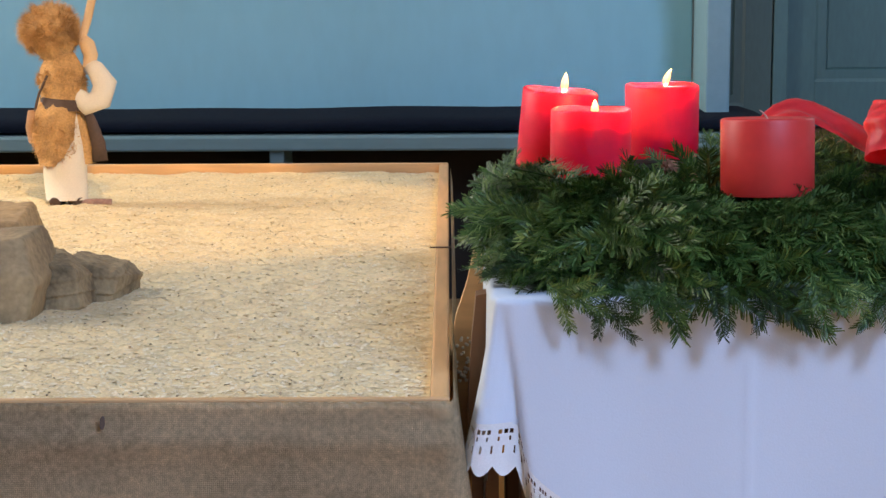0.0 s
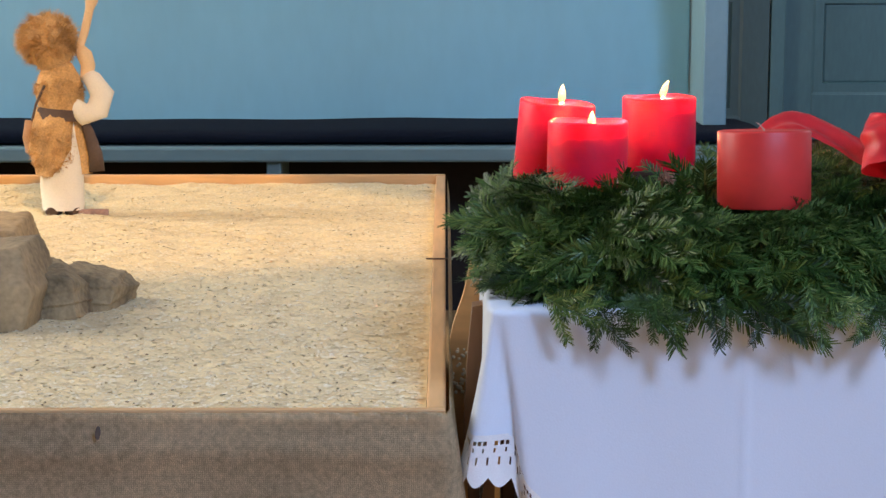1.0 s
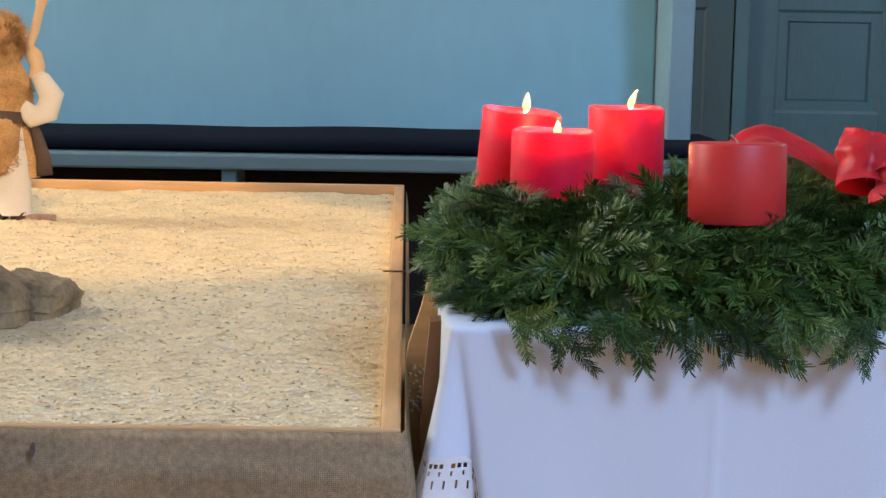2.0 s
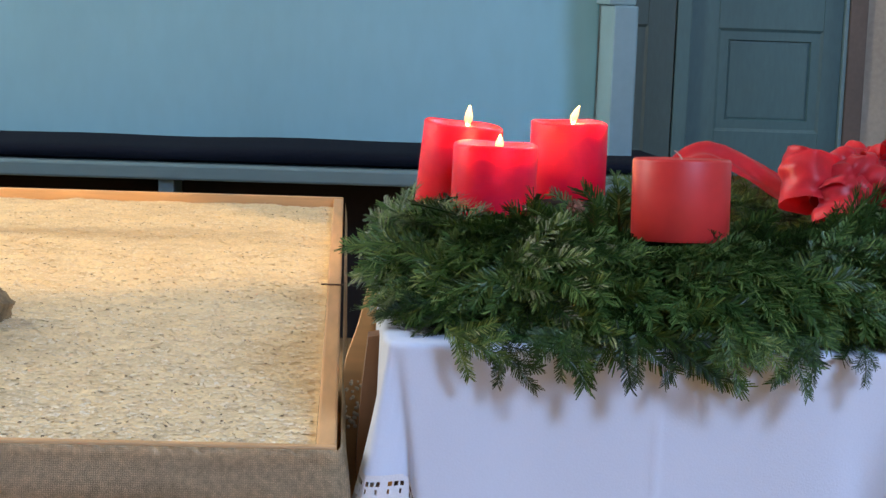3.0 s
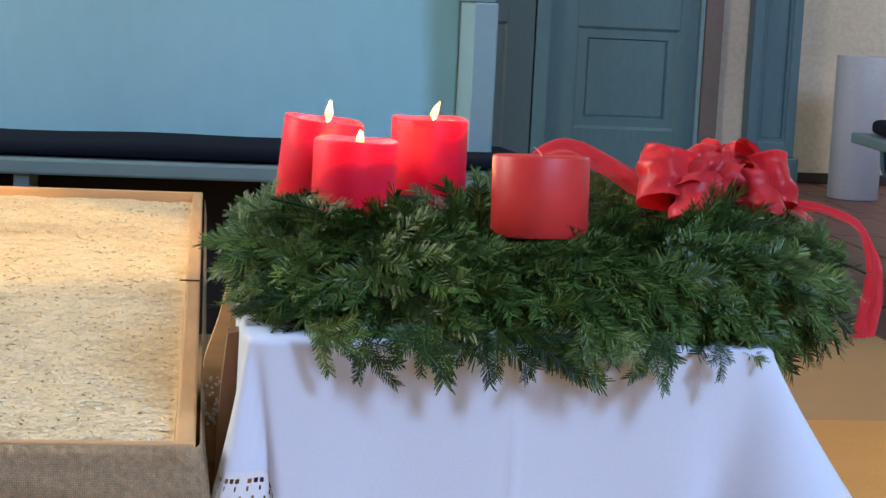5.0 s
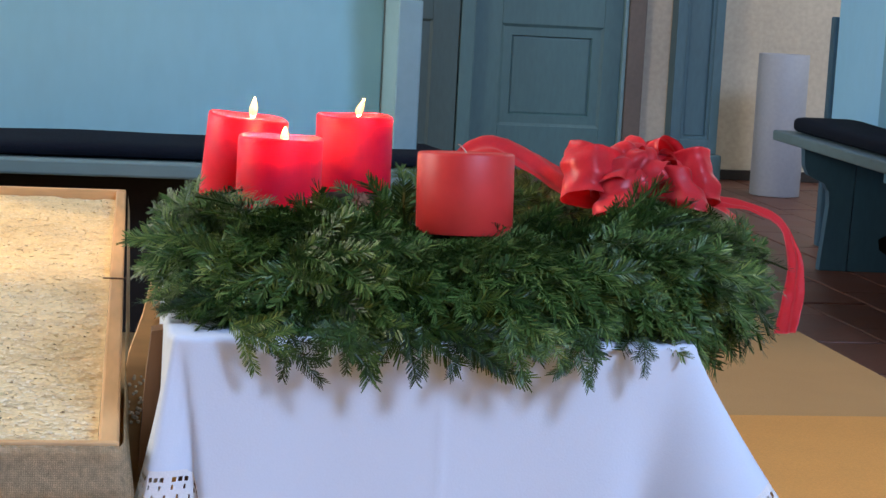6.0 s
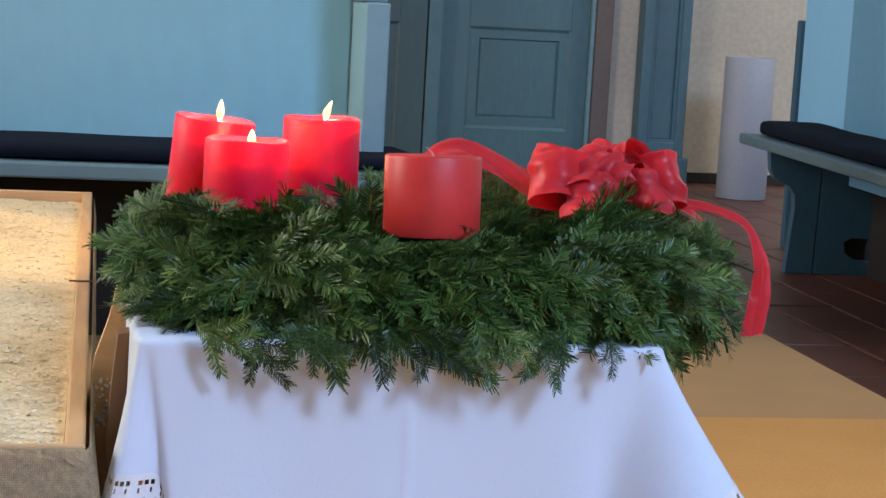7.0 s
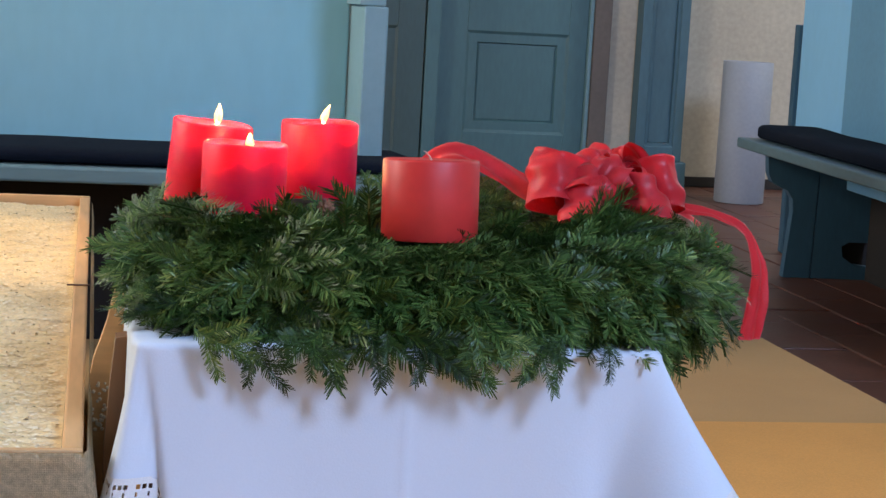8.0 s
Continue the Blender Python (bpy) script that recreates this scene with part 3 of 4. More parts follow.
def sprig_geometry(rnd, length, needle=0.0195, spacing=0.0026, laterals=2):
    """Vertices and faces of one flat fir sprig along +x, its upper side +z: blunt needles combed to both sides."""
    V, F = [], []

    def leafy(p0, d0, ln, fade):
        side0 = Vector((-d0.y, d0.x, 0))
        steps = int(ln / spacing)
        p = p0.copy()
        curl = rnd.uniform(-0.22, 0.22)
        sag = rnd.uniform(0.1, 0.55)
        prev = p.copy()
        for i in range(steps):
            f = i / max(1, steps)
            d = (d0 + side0 * curl * f + Vector((0, 0, -sag * f * f))).normalized()
            p = p + d * spacing
            side = Vector((-d.y, d.x, 0)).normalized()
            up = d.cross(side) * -1
            if up.z < 0:
                up = -up
            for sg in (-1, 1, 2):
                if sg == 2:
                    if i % 2:
                        continue
                    el, a, fw = rnd.uniform(0.55, 1.25), side * rnd.choice((-1, 1)), 0.95
                else:
                    el, a, fw = rnd.gauss(0.22, 0.30), side * sg, 0.62
                fw += 1.0 * f ** 4 + rnd.uniform(-0.2, 0.2)
                nd = (a * math.cos(el) + up * math.sin(el) + d * fw).normalized()
                nl = needle * fade * rnd.uniform(0.88, 1.08) * (0.72 + 0.28 * math.sin(math.pi * min(0.85, f * 0.7 + 0.2))) * (0.78 if sg == 2 else 1.0)
                wv = nd.cross(up if abs(nd.dot(up)) < 0.9 else side).normalized() * 0.00086
                bend = up * nl * rnd.uniform(-0.02, 0.10)
                k = len(V)
                mid, tip = p + nd * nl * 0.55 + bend * 0.2, p + nd * nl + bend
                V.extend((p - wv * 0.5, p + wv * 0.5, mid + wv, mid - wv, tip + wv * 0.62, tip - wv * 0.62))
                F.extend(((k, k + 1, k + 2, k + 3), (k + 3, k + 2, k + 4, k + 5)))
            if i % 8 == 7 or i == steps - 1:
                k = len(V)
                r = 0.0014
                for q in (prev, p):
                    V.extend((q + side * r, q - side * r * 0.5 + up * r, q - side * r * 0.5 - up * r))
                for a0 in range(3):
                    b0 = (a0 + 1) % 3
                    F.append((k + a0, k + b0, k + 3 + b0, k + 3 + a0))
                prev = p.copy()
        return p

    leafy(Vector((0, 0, 0)), Vector((1, 0, 0)), length, 1.0)
    for i in range(laterals):
        f = 0.15 + 0.55 * i / max(1, laterals)
        for sg in (-1, 1):
            if rnd.random() < 0.15:
                continue
            a = rnd.uniform(0.60, 0.85) * sg
            leafy(Vector((length * (f + rnd.uniform(-0.04, 0.04)), 0, -0.1 * length * f * f)), Vector((math.cos(a), math.sin(a), rnd.uniform(-0.06, 0.08))).normalized(), length * (0.66 - 0.45 * f) * rnd.uniform(0.85, 1.15), 0.88)
    return V, F


WC, WR = Vector((0.385, 2.06, 0.552)), 0.262


def ring_radius(th):
    """The ring is a little squared towards the visitor."""
    return WR * (1 + ((0.17 if math.cos(th) < 0 else 0.02) * math.sin(2 * th) ** 2 if math.sin(th) < 0 else 0.0) - 0.04 * max(0.0, math.cos(th)))


def wreath():
    w = thing("fir_wreath", "round green fir wreath with drooping sprigs lying on the cloth", "wreath", tuple(WC))
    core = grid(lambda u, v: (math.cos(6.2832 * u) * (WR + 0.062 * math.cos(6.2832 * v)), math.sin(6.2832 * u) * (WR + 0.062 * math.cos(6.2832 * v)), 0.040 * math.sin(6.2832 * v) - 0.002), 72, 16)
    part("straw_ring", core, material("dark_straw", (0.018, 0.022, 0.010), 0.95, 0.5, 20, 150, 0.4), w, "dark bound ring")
    rnd = random.Random(11)
    meshes, shapes = [], []
    for k in range(10):
        V, F = sprig_geometry(rnd, rnd.uniform(0.080, 0.115), laterals=rnd.choice((1, 1, 2)))
        shapes.append((V, F))
        me = bpy.data.meshes.new("fir_sprig")
        me.from_pydata([tuple(v) for v in V], [], F)
        me.materials.append(NEEDLE)
        meshes.append(me)

    def place(th, ph, heading, lift, depth, size):
        """A pose on the ring: th round it, ph round its section (0 outward, 90 up), heading from down-section to tangent."""
        c, s = math.cos(th), math.sin(th)
        rad, tan, up = Vector((c, s, 0)), Vector((-s, c, 0)), Vector((0, 0, 1))
        nrm = rad * math.cos(ph) + up * math.sin(ph)
        ring = ring_radius(th)
        down = rad * math.sin(ph) - up * math.cos(ph)
        pos = rad * (ring + (0.072 - depth) * math.cos(ph)) + up * ((0.050 + 0.016 * max(0.0, -c) ** 2) - depth) * math.sin(ph)
        d = (down * math.cos(heading) + tan * math.sin(heading) + nrm * lift).normalized()
        y = nrm.cross(d).normalized()
        z = d.cross(y)
        m = Matrix((d, y, z)).transposed().to_4x4()
        return Matrix.Translation(pos) @ m @ Matrix.Scale(size, 4)

    def rand_pose(front):
        th = rnd.uniform(math.pi * 1.0, math.pi * 2.12) if front else rnd.uniform(0, 2 * math.pi)
        ph = radians(rnd.choice((rnd.uniform(-35, 40), rnd.uniform(20, 100), rnd.uniform(60, 160))))
        swirl = radians(rnd.uniform(20, 100)) * (1 if rnd.random() < 0.74 else -1)
        lift = rnd.uniform(0.05, 0.42) if ph < radians(45) else rnd.uniform(0.0, 0.16)
        return place(th, ph, swirl, lift, rnd.uniform(-0.002, 0.016), rnd.uniform(0.72, 1.05))

    count = 0
    clear = [(0.139, 2.262, 0.582), (0.1765, 2.126, 0.575), (0.2915, 2.343, 0.578), (0.3435, 1.815, 0.606)]

    def beside_tray(p):
        """The greenery stops at the tray, and further in near its lower side."""
        return p.x < -0.030 + 1.1 * max(0.0, 0.575 - p.z)

    def blocked(m):
        for f in (0.0, 0.03, 0.06, 0.09, 0.115):
            p = WC + m @ Vector((f, 0, 0))
            if any(p.z > h + 0.004 and (p.x - a) ** 2 + (p.y - b) ** 2 < 0.064 ** 2 for a, b, h in clear):
                return True
            if any(p.z > h + 0.016 and (p.x - a) ** 2 + (p.y - b) ** 2 < 0.084 ** 2 for a, b, h in clear):
                return True
            # the greenery is pressed low before the lit candles
            if p.z > 0.582 and any(abs(p.x - a) < 0.068 and b - 0.22 < p.y < b for a, b, h in clear[:3]):
                return True
            if p.z > 0.624 and 0.37 < p.x < 0.58 and 2.02 < p.y < 2.30:
                return True
            if p.z > 0.604 and 0.53 < p.x < 0.74 and 1.93 < p.y < 2.25:
                return True
            if beside_tray(p):
                return True
            if p.z < TZ + 0.006 and TX0 - 0.01 < p.x < TX1 + 0.01 and TY0 - 0.012 < p.y < TY1:
                return True
        return False

    def add(m):
        o = new("fir_sprig", rnd.choice(meshes))
        o.parent = w
        o.matrix_basis = m
        return o
    while count < 150:
        m = rand_pose(count < 140)
        if blocked(m):
            continue
        add(m)
        count += 1
    # sprigs that hang over the front edge and the sides
    for x, y, z, dx, dy, dz, size in ((0.150, 1.690, 0.525, 0.45, -0.30, -0.75, 0.56), (0.262, 1.682, 0.545, 0.30, -0.22, -0.9, 0.64), (0.282, 1.680, 0.535, 0.05, -0.26, -0.9, 0.52), (0.366, 1.682, 0.545, 0.26, -0.24, -0.9, 0.66), (0.40, 1.682, 0.535, 0.5, -0.26, -0.7, 0.56), (0.10, 1.695, 0.53, 0.75, -0.25, -0.42, 0.62), (0.30, 1.688, 0.53, 0.7, -0.25, -0.35, 0.7), (0.22, 1.688, 0.532, -0.5, -0.22, -0.42, 0.6), (0.46, 1.69, 0.532, -0.4, -0.22, -0.42, 0.6),
                                      (0.205, 1.690, 0.520, 0.5, -0.3, -0.5, 0.5), (0.43, 1.690, 0.525, 0.3, -0.3, -0.6, 0.5), (0.33, 1.690, 0.52, -0.3, -0.3, -0.6, 0.45), (0.505, 1.695, 0.525, 0.1, -0.3, -0.6, 0.45),
                                      (0.12, 1.79, 0.534, -0.7, -0.35, -0.1, 0.6), (0.12, 1.78, 0.534, -0.35, -0.7, -0.12, 0.5), (0.10, 1.82, 0.536, -0.9, -0.1, -0.12, 0.6), (0.09, 1.83, 0.534, -0.2, -0.8, -0.1, 0.62), (0.09, 1.80, 0.536, -0.6, -0.5, -0.15, 0.5), (0.14, 1.80, 0.522, -0.6, -0.5, -0.08, 0.75), (0.17, 1.77, 0.520, -0.5, -0.45, -0.05, 0.7), (0.20, 1.745, 0.520, -0.8, -0.25, -0.04, 0.75), (0.11, 1.86, 0.522, -0.45, -0.6, -0.06, 0.8), (0.13, 1.82, 0.530, -0.3, -0.8, -0.1, 0.75), (0.115, 1.71, 0.535, 0.45, -0.3, -0.45, 0.55), (0.69, 1.98, 0.535, 0.55, -0.1, -0.75, 0.95), (0.65, 1.88, 0.53, 0.35, -0.2, -0.7, 0.7), (0.56, 1.76, 0.525, 0.2, -0.35, -0.5, 0.6)):
        d = Vector((dx, dy, dz)).normalized()
        out = Vector((x - WC.x, y - WC.y, 0.12)).normalized()
        yv = out.cross(d).normalized()
        zv = d.cross(yv)
        add(Matrix.Translation(Vector((x, y, z)) - WC) @ Matrix((d, yv, zv)).transposed().to_4x4() @ Matrix.Scale(size, 4))
    # a skirt of sprigs lying out over the cloth and the table's edge
    for i in range(64):
        th = math.pi * (0.93 + 1.2 * i / 63) + rnd.uniform(-0.05, 0.05)
        rad, tan = Vector((math.cos(th), math.sin(th), 0)), Vector((-math.sin(th), math.cos(th), 0))
        d = (rad * rnd.uniform(0.35, 0.8) + tan * rnd.uniform(-0.9, 0.9) + Vector((0, 0, rnd.uniform(-0.25, 0.05)))).normalized()
        yv = Vector((0, 0, 1)).lerp(rad, 0.5).cross(d).normalized()
        m = (Matrix.Translation(rad * (ring_radius(th) + 0.040) + Vector((0, 0, rnd.uniform(-0.032, 0.0)))) @ Matrix((d, yv, d.cross(yv))).transposed().to_4x4() @ Matrix.Scale(rnd.uniform(0.65, 0.9), 4))
        if not beside_tray(WC + m @ Vector((0.125, 0, 0))):
            add(m)
    # sprigs pushed down round the table corner beside the tray
    placed = 0
    while placed < 46:
        x, y, z = rnd.uniform(0.05, 0.15), rnd.uniform(1.745, 2.06), rnd.uniform(0.522, 0.56)
        d = Vector((rnd.uniform(-1, -0.1), rnd.uniform(-0.9, 0.35), rnd.uniform(-0.55, 0.1))).normalized()
        size = rnd.uniform(0.5, 0.8)
        tip = Vector((x, y, z)) + d * 0.1 * size
        over = tip.x > TX0 - 0.014 and tip.y > TY0 - 0.014
        if beside_tray(tip) or tip.z < (TZ + 0.008 if over else TZ - 0.030):
            continue
        out = Vector((-0.6, -0.5, 0.5)).normalized()
        yv = out.cross(d).normalized()
        add(Matrix.Translation(Vector((x, y, z)) - WC) @ Matrix((d, yv, d.cross(yv))).transposed().to_4x4() @ Matrix.Scale(size, 4))
        placed += 1
    # full sprigs on the ring before the bow, pointing out and down
    for i in range(34):
        th = rnd.uniform(-0.95, 0.35)
        c, q = math.cos(th), math.sin(th)
        rad, tan = Vector((c, q, 0)), Vector((-q, c, 0))
        base = rad * (ring_radius(th) + rnd.uniform(-0.045, 0.045)) + Vector((0, 0, rnd.uniform(0.028, 0.044)))
        d = (rad * rnd.uniform(0.2, 0.9) + tan * rnd.uniform(-0.9, 0.3) + Vector((0, 0, rnd.uniform(-0.20, 0.05)))).normalized()
        yv = Vector((0, 0, 1)).cross(d).normalized()
        m = Matrix.Translation(base) @ Matrix((d, yv, d.cross(yv))).transposed().to_4x4() @ Matrix.Scale(rnd.uniform(0.6, 0.8), 4)
        if (WC + m @ Vector((0.11, 0, 0)) - Vector((0.628, 2.13, 0.62))).length > 0.085:
            add(m)
    # flat sprigs on the far side of the ring, under the ribbon
    for i in range(22):
        th = 0.45 + 1.25 * i / 21
        rad, tan = Vector((math.cos(th), math.sin(th), 0)), Vector((-math.sin(th), math.cos(th), 0))
        d = (rad * rnd.uniform(-0.8, 0.5) + tan * rnd.uniform(-0.9, 0.6) + Vector((0, 0, rnd.uniform(-0.02, 0.16)))).normalized()
        yv = Vector((0, 0, 1)).cross(d).normalized()
        m = Matrix.Translation(rad * (ring_radius(th) + rnd.uniform(-0.05, 0.05)) + Vector((0, 0, rnd.uniform(0.036, 0.05)))) @ Matrix((d, yv, d.cross(yv))).transposed().to_4x4() @ Matrix.Scale(rnd.uniform(0.55, 0.8), 4)
        if not blocked(m):
            add(m)
    # a bed under the unlit candle
    for i in range(16):
        a = 2 * math.pi * i / 16 + rnd.uniform(-0.2, 0.2)
        d = Vector((math.cos(a), math.sin(a), rnd.uniform(-0.25, 0.02))).normalized()
        yv = Vector((0, 0, 1)).cross(d).normalized()
        add(Matrix.Translation(Vector((0.3435 + 0.022 * math.cos(a), 1.815 + 0.022 * math.sin(a), 0.596)) - WC) @ Matrix((d, yv, d.cross(yv))).transposed().to_4x4() @ Matrix.Scale(rnd.uniform(0.62, 0.85), 4))
    # the rest of the greenery, deeper in
    V, F, done = [], [], 0
    for i in range(380):
        # a low bed of sprigs on the upper side, round the candles
        m = place(2 * math.pi * (i + rnd.random()) / 380, radians(rnd.uniform(50, 135) if i % 3 else rnd.uniform(120, 185)), radians(rnd.uniform(-120, 120)), rnd.uniform(-0.04, 0.06), rnd.uniform(0.006, 0.018), rnd.uniform(0.7, 0.95))
        sv, sf = rnd.choice(shapes)
        if blocked(m):
            continue
        k = len(V)
        V.extend(m @ v for v in sv)
        F.extend(tuple(q + k for q in f) for f in sf)
    while done < 430:
        m = rand_pose(done < 300)
        if blocked(m):
            continue
        sv, sf = rnd.choice(shapes)
        k = len(V)
        V.extend(m @ v for v in sv)
        F.extend(tuple(i + k for i in f) for f in sf)
        done += 1
    me = bpy.data.meshes.new("inner_greenery")
    me.from_pydata([tuple(v) for v in V], [], F)
    me.materials.append(NEEDLE)
    o = new("inner_greenery", me)
    o.parent = w
    o["kind"] = "stuff"
    return w


wreath()

# small trimmings in the wreath
BERRY = material("dark_red_berry", (0.20, 0.012, 0.02), 0.3, 0.6, 20, 80, 0.05)
CONE = material("brown_cone", (0.26, 0.12, 0.06), 0.8, 0.5, 40, 200, 0.3)
b = lathe([(0, -0.011), (0.007, -0.008), (0.011, 0), (0.007, 0.008), (0, 0.011)], 16)
bo = part("berry", b, BERRY, None, smooth=True)
bo.location = (0.212, 2.02, 0.606)
tagged(bo, "dark red glossy berry tucked into the wreath", "berry")


def cone(x, y, z, rz):
    bm = lathe([(0, -0.012), (0.010, -0.008), (0.013, 0), (0.009, 0.012), (0, 0.018)], 14)
    for i in range(26):
        a, h = i * 2.4, -0.009 + 0.023 * i / 26
        r = 0.013 * (1 - abs(h) * 22)
        box(bm, r * math.cos(a) - 0.003, r * math.cos(a) + 0.003, r * math.sin(a) - 0.003, r * math.sin(a) + 0.003, h - 0.001, h + 0.001)
    o = part("fir_cone", bm, CONE)
    o.matrix_basis = pose(x, y, z, 70, 20, rz) @ Matrix.Scale(0.7, 4)
    return tagged(o, "small reddish brown cone tucked into the wreath", "cone", "cones in the wreath")


cone(0.285, 2.20, 0.590, 20)
cone(0.30, 2.13, 0.588, 120)

# ---- red ribbon bow ----
RIBBON = material("red_satin_ribbon", (0.94, 0.040, 0.060), 0.36, 0.86, 6, 300, 0.02, 0.3, sheen=0.2)


def catmull(pts, n):
    out = []
    P = [pts[0]] + list(pts) + [pts[-1]]
    for i in range(1, len(P) - 2):
        for k in range(n):
            t = k / n
            p0, p1, p2, p3 = (Vector(P[i + j]) for j in (-1, 0, 1, 2))
            out.append(0.5 * (2 * p1 + (p2 - p0) * t + (2 * p0 - 5 * p1 + 4 * p2 - p3) * t * t + (3 * p1 - p0 - 3 * p2 + p3) * t ** 3))
    out.append(Vector(pts[-1]))
    return out


def ribbon(name, parent, pts, widths, w=0.05, crumple=0.003, seed=0, pinched=False):
    """A ribbon along pts; widths: the direction across it at each point."""
    c, across = catmull(pts, 14), catmull(widths, 14)
    n = len(c) - 1
    rr = random.Random(seed)
    ph = rr.random() * 9

    def f(u, v):
        i = min(n, int(round(u * n)))
        a = across[i].normalized()
        t = (c[min(n, i + 1)] - c[max(0, i - 1)]).normalized()
        nrm = a.cross(t)
        pinch = 0.32 + 0.68 * min(1.0, math.sin(math.pi * u) * 1.6) if pinched else 1.0
        pleat = 0.0045 * math.cos(v * 15 + ph) * (1.25 - pinch) if pinched else 0.0
        crease = crumple * math.sin(v * 10 + ph + 2.2 * math.sin(u * 4 + ph)) + 0.9 * crumple * abs(math.sin(u * 7 + v * 2.2 + ph))
        q = c[i] + a * (v - 0.5) * w * pinch
        crease += 1.5 * crumple * abs(noise.noise(q * 38 + Vector((ph, 0, 0))))
        return q + nrm * (pleat + crease)
    bm = grid(f, n, 20)
    bmesh.ops.solidify(bm, geom=bm.faces, thickness=0.0006)
    return part(name, bm, RIBBON, parent, smooth=True)


def bow():
    k = Vector((0.628, 2.150, 0.622))
    b = thing("ribbon_bow", "glossy red ribbon bow with curled loops and long tails", "bow", tuple(k))
    up, fy = Vector((0, 0, 1)), Vector((0, 1, 0))

    def loop(dx, dy, dz, size, fat, wdir, seed, w=0.062):
        d = Vector((dx, dy, dz)).normalized()
        a = Vector(wdir).normalized()
        n = d.cross(a).normalized()
        if n.z < 0:
            n = -n
        pts = [(0, 0, 0), d * size * 0.35 + n * fat * 0.55, d * size * 0.75 + n * fat, d * size + n * fat * 0.55, d * size * 0.95 - n * fat * 0.1, d * size * 0.5 - n * fat * 0.25, d * 0.05 * size - n * 0.002]
        tw = [a + Vector((0, 0, 0.12 * math.sin(seed + i))) for i in range(7)]
        ribbon("loop", b, [tuple(p) for p in pts], tw, w, 0.002, seed, True)
    loop(-1.0, -0.10, 0.10, 0.105, 0.045, (0.1, 0.55, 1), 1)
    loop(-0.80, -0.60, -0.05, 0.085, 0.034, (0.35, 0.6, 0.8), 2)
    loop(-0.60, -0.2, 0.12, 0.068, 0.040, (0.5, 0.7, 0.6), 3, 0.055)
    loop(-0.80, 0.5, 0.15, 0.095, 0.04, (0.2, 0.4, 1), 4)
    loop(-0.25, 0.3, 0.35, 0.060, 0.03, (0.8, 0.4, 0.4), 9, 0.05)
    loop(1.0, -0.05, 0.16, 0.090, 0.040, (-0.25, 0.5, 1), 5, 0.066)
    loop(0.75, -0.60, 0.05, 0.080, 0.032, (-0.4, 0.6, 0.8), 6)
    loop(0.55, 0.6, 0.25, 0.07, 0.03, (0.1, -0.5, 0.8), 7)
    loop(-0.10, -0.7, 0.10, 0.055, 0.028, (0.9, 0.2, 0.5), 8)
    # the crumpled rosette round the knot
    for i in range(9):
        a = -2.6 + 0.66 * i
        loop(math.cos(a), 0.75 * math.sin(a) - 0.25, 0.42 + 0.22 * (i % 3), 0.044 + 0.010 * (i % 2), 0.020 + 0.006 * (i % 3), (math.sin(a), -math.cos(a), 0.5), 20 + i, 0.048)
    bm = bmesh.new()
    bmesh.ops.create_uvsphere(bm, u_segments=20, v_segments=12, radius=0.016)
    for v in bm.verts:
        v.co = Vector((v.co.x * 1.1, v.co.y, v.co.z * 0.9 + 0.006 + 0.001 * math.sin(v.co.x * 900)))
    part("knot", bm, RIBBON, b, smooth=True)

    def tail(pts, wd, seed, w=0.05):
        ribbon("tail", b, [tuple(Vector(p) - k) for p in pts], [Vector(a) for a in wd], w, 0.002, seed)
    # the arched strand behind the front candle
    tail([(0.395, 2.25, 0.622), (0.43, 2.27, 0.650), (0.470, 2.285, 0.658), (0.515, 2.275, 0.640), (0.555, 2.24, 0.617), (0.60, 2.20, 0.612), (0.64, 2.165, 0.625)],
         [(0.2, 1, 0.4), (0.1, 1, 0.5), (0.1, 1, 0.55), (0.2, 0.9, 0.6), (0.3, 0.8, 0.6), (0.3, 0.9, 0.3), (0, 1, 0)], 11)
    # the tails that fall over the side
    tail([(0.65, 2.165, 0.622), (0.71, 2.15, 0.613), (0.755, 2.13, 0.610), (0.795, 2.11, 0.592), (0.812, 2.10, 0.555), (0.815, 2.095, 0.51), (0.806, 2.09, 0.455)],
         [(0, 1, 0), (0.1, 1, 0.25), (0.1, 1, 0.3), (0.35, 0.9, 0.35), (0.7, 0.6, 0.3), (0.9, 0.4, 0.1), (0.95, 0.3, 0)], 12, 0.034)
    tail([(0.65, 2.17, 0.62), (0.70, 2.19, 0.612), (0.745, 2.19, 0.600), (0.772, 2.18, 0.575), (0.782, 2.17, 0.535), (0.780, 2.165, 0.50)],
         [(0, 1, 0), (0, 1, 0.1), (0.1, 1, 0.1), (0.5, 0.8, 0), (0.8, 0.6, 0), (0.9, 0.4, 0)], 13, 0.04)
    return b


bow()
# ---- stones in the sand ----
STONE = material("brown_sandstone", (0.47, 0.33, 0.17), 0.9, 0.42, 9, 110, 0.8, 0.35)
STONE_GREY = material("grey_brown_stone", (0.44, 0.31, 0.16), 0.9, 0.34, 14, 130, 0.9, 0.35)


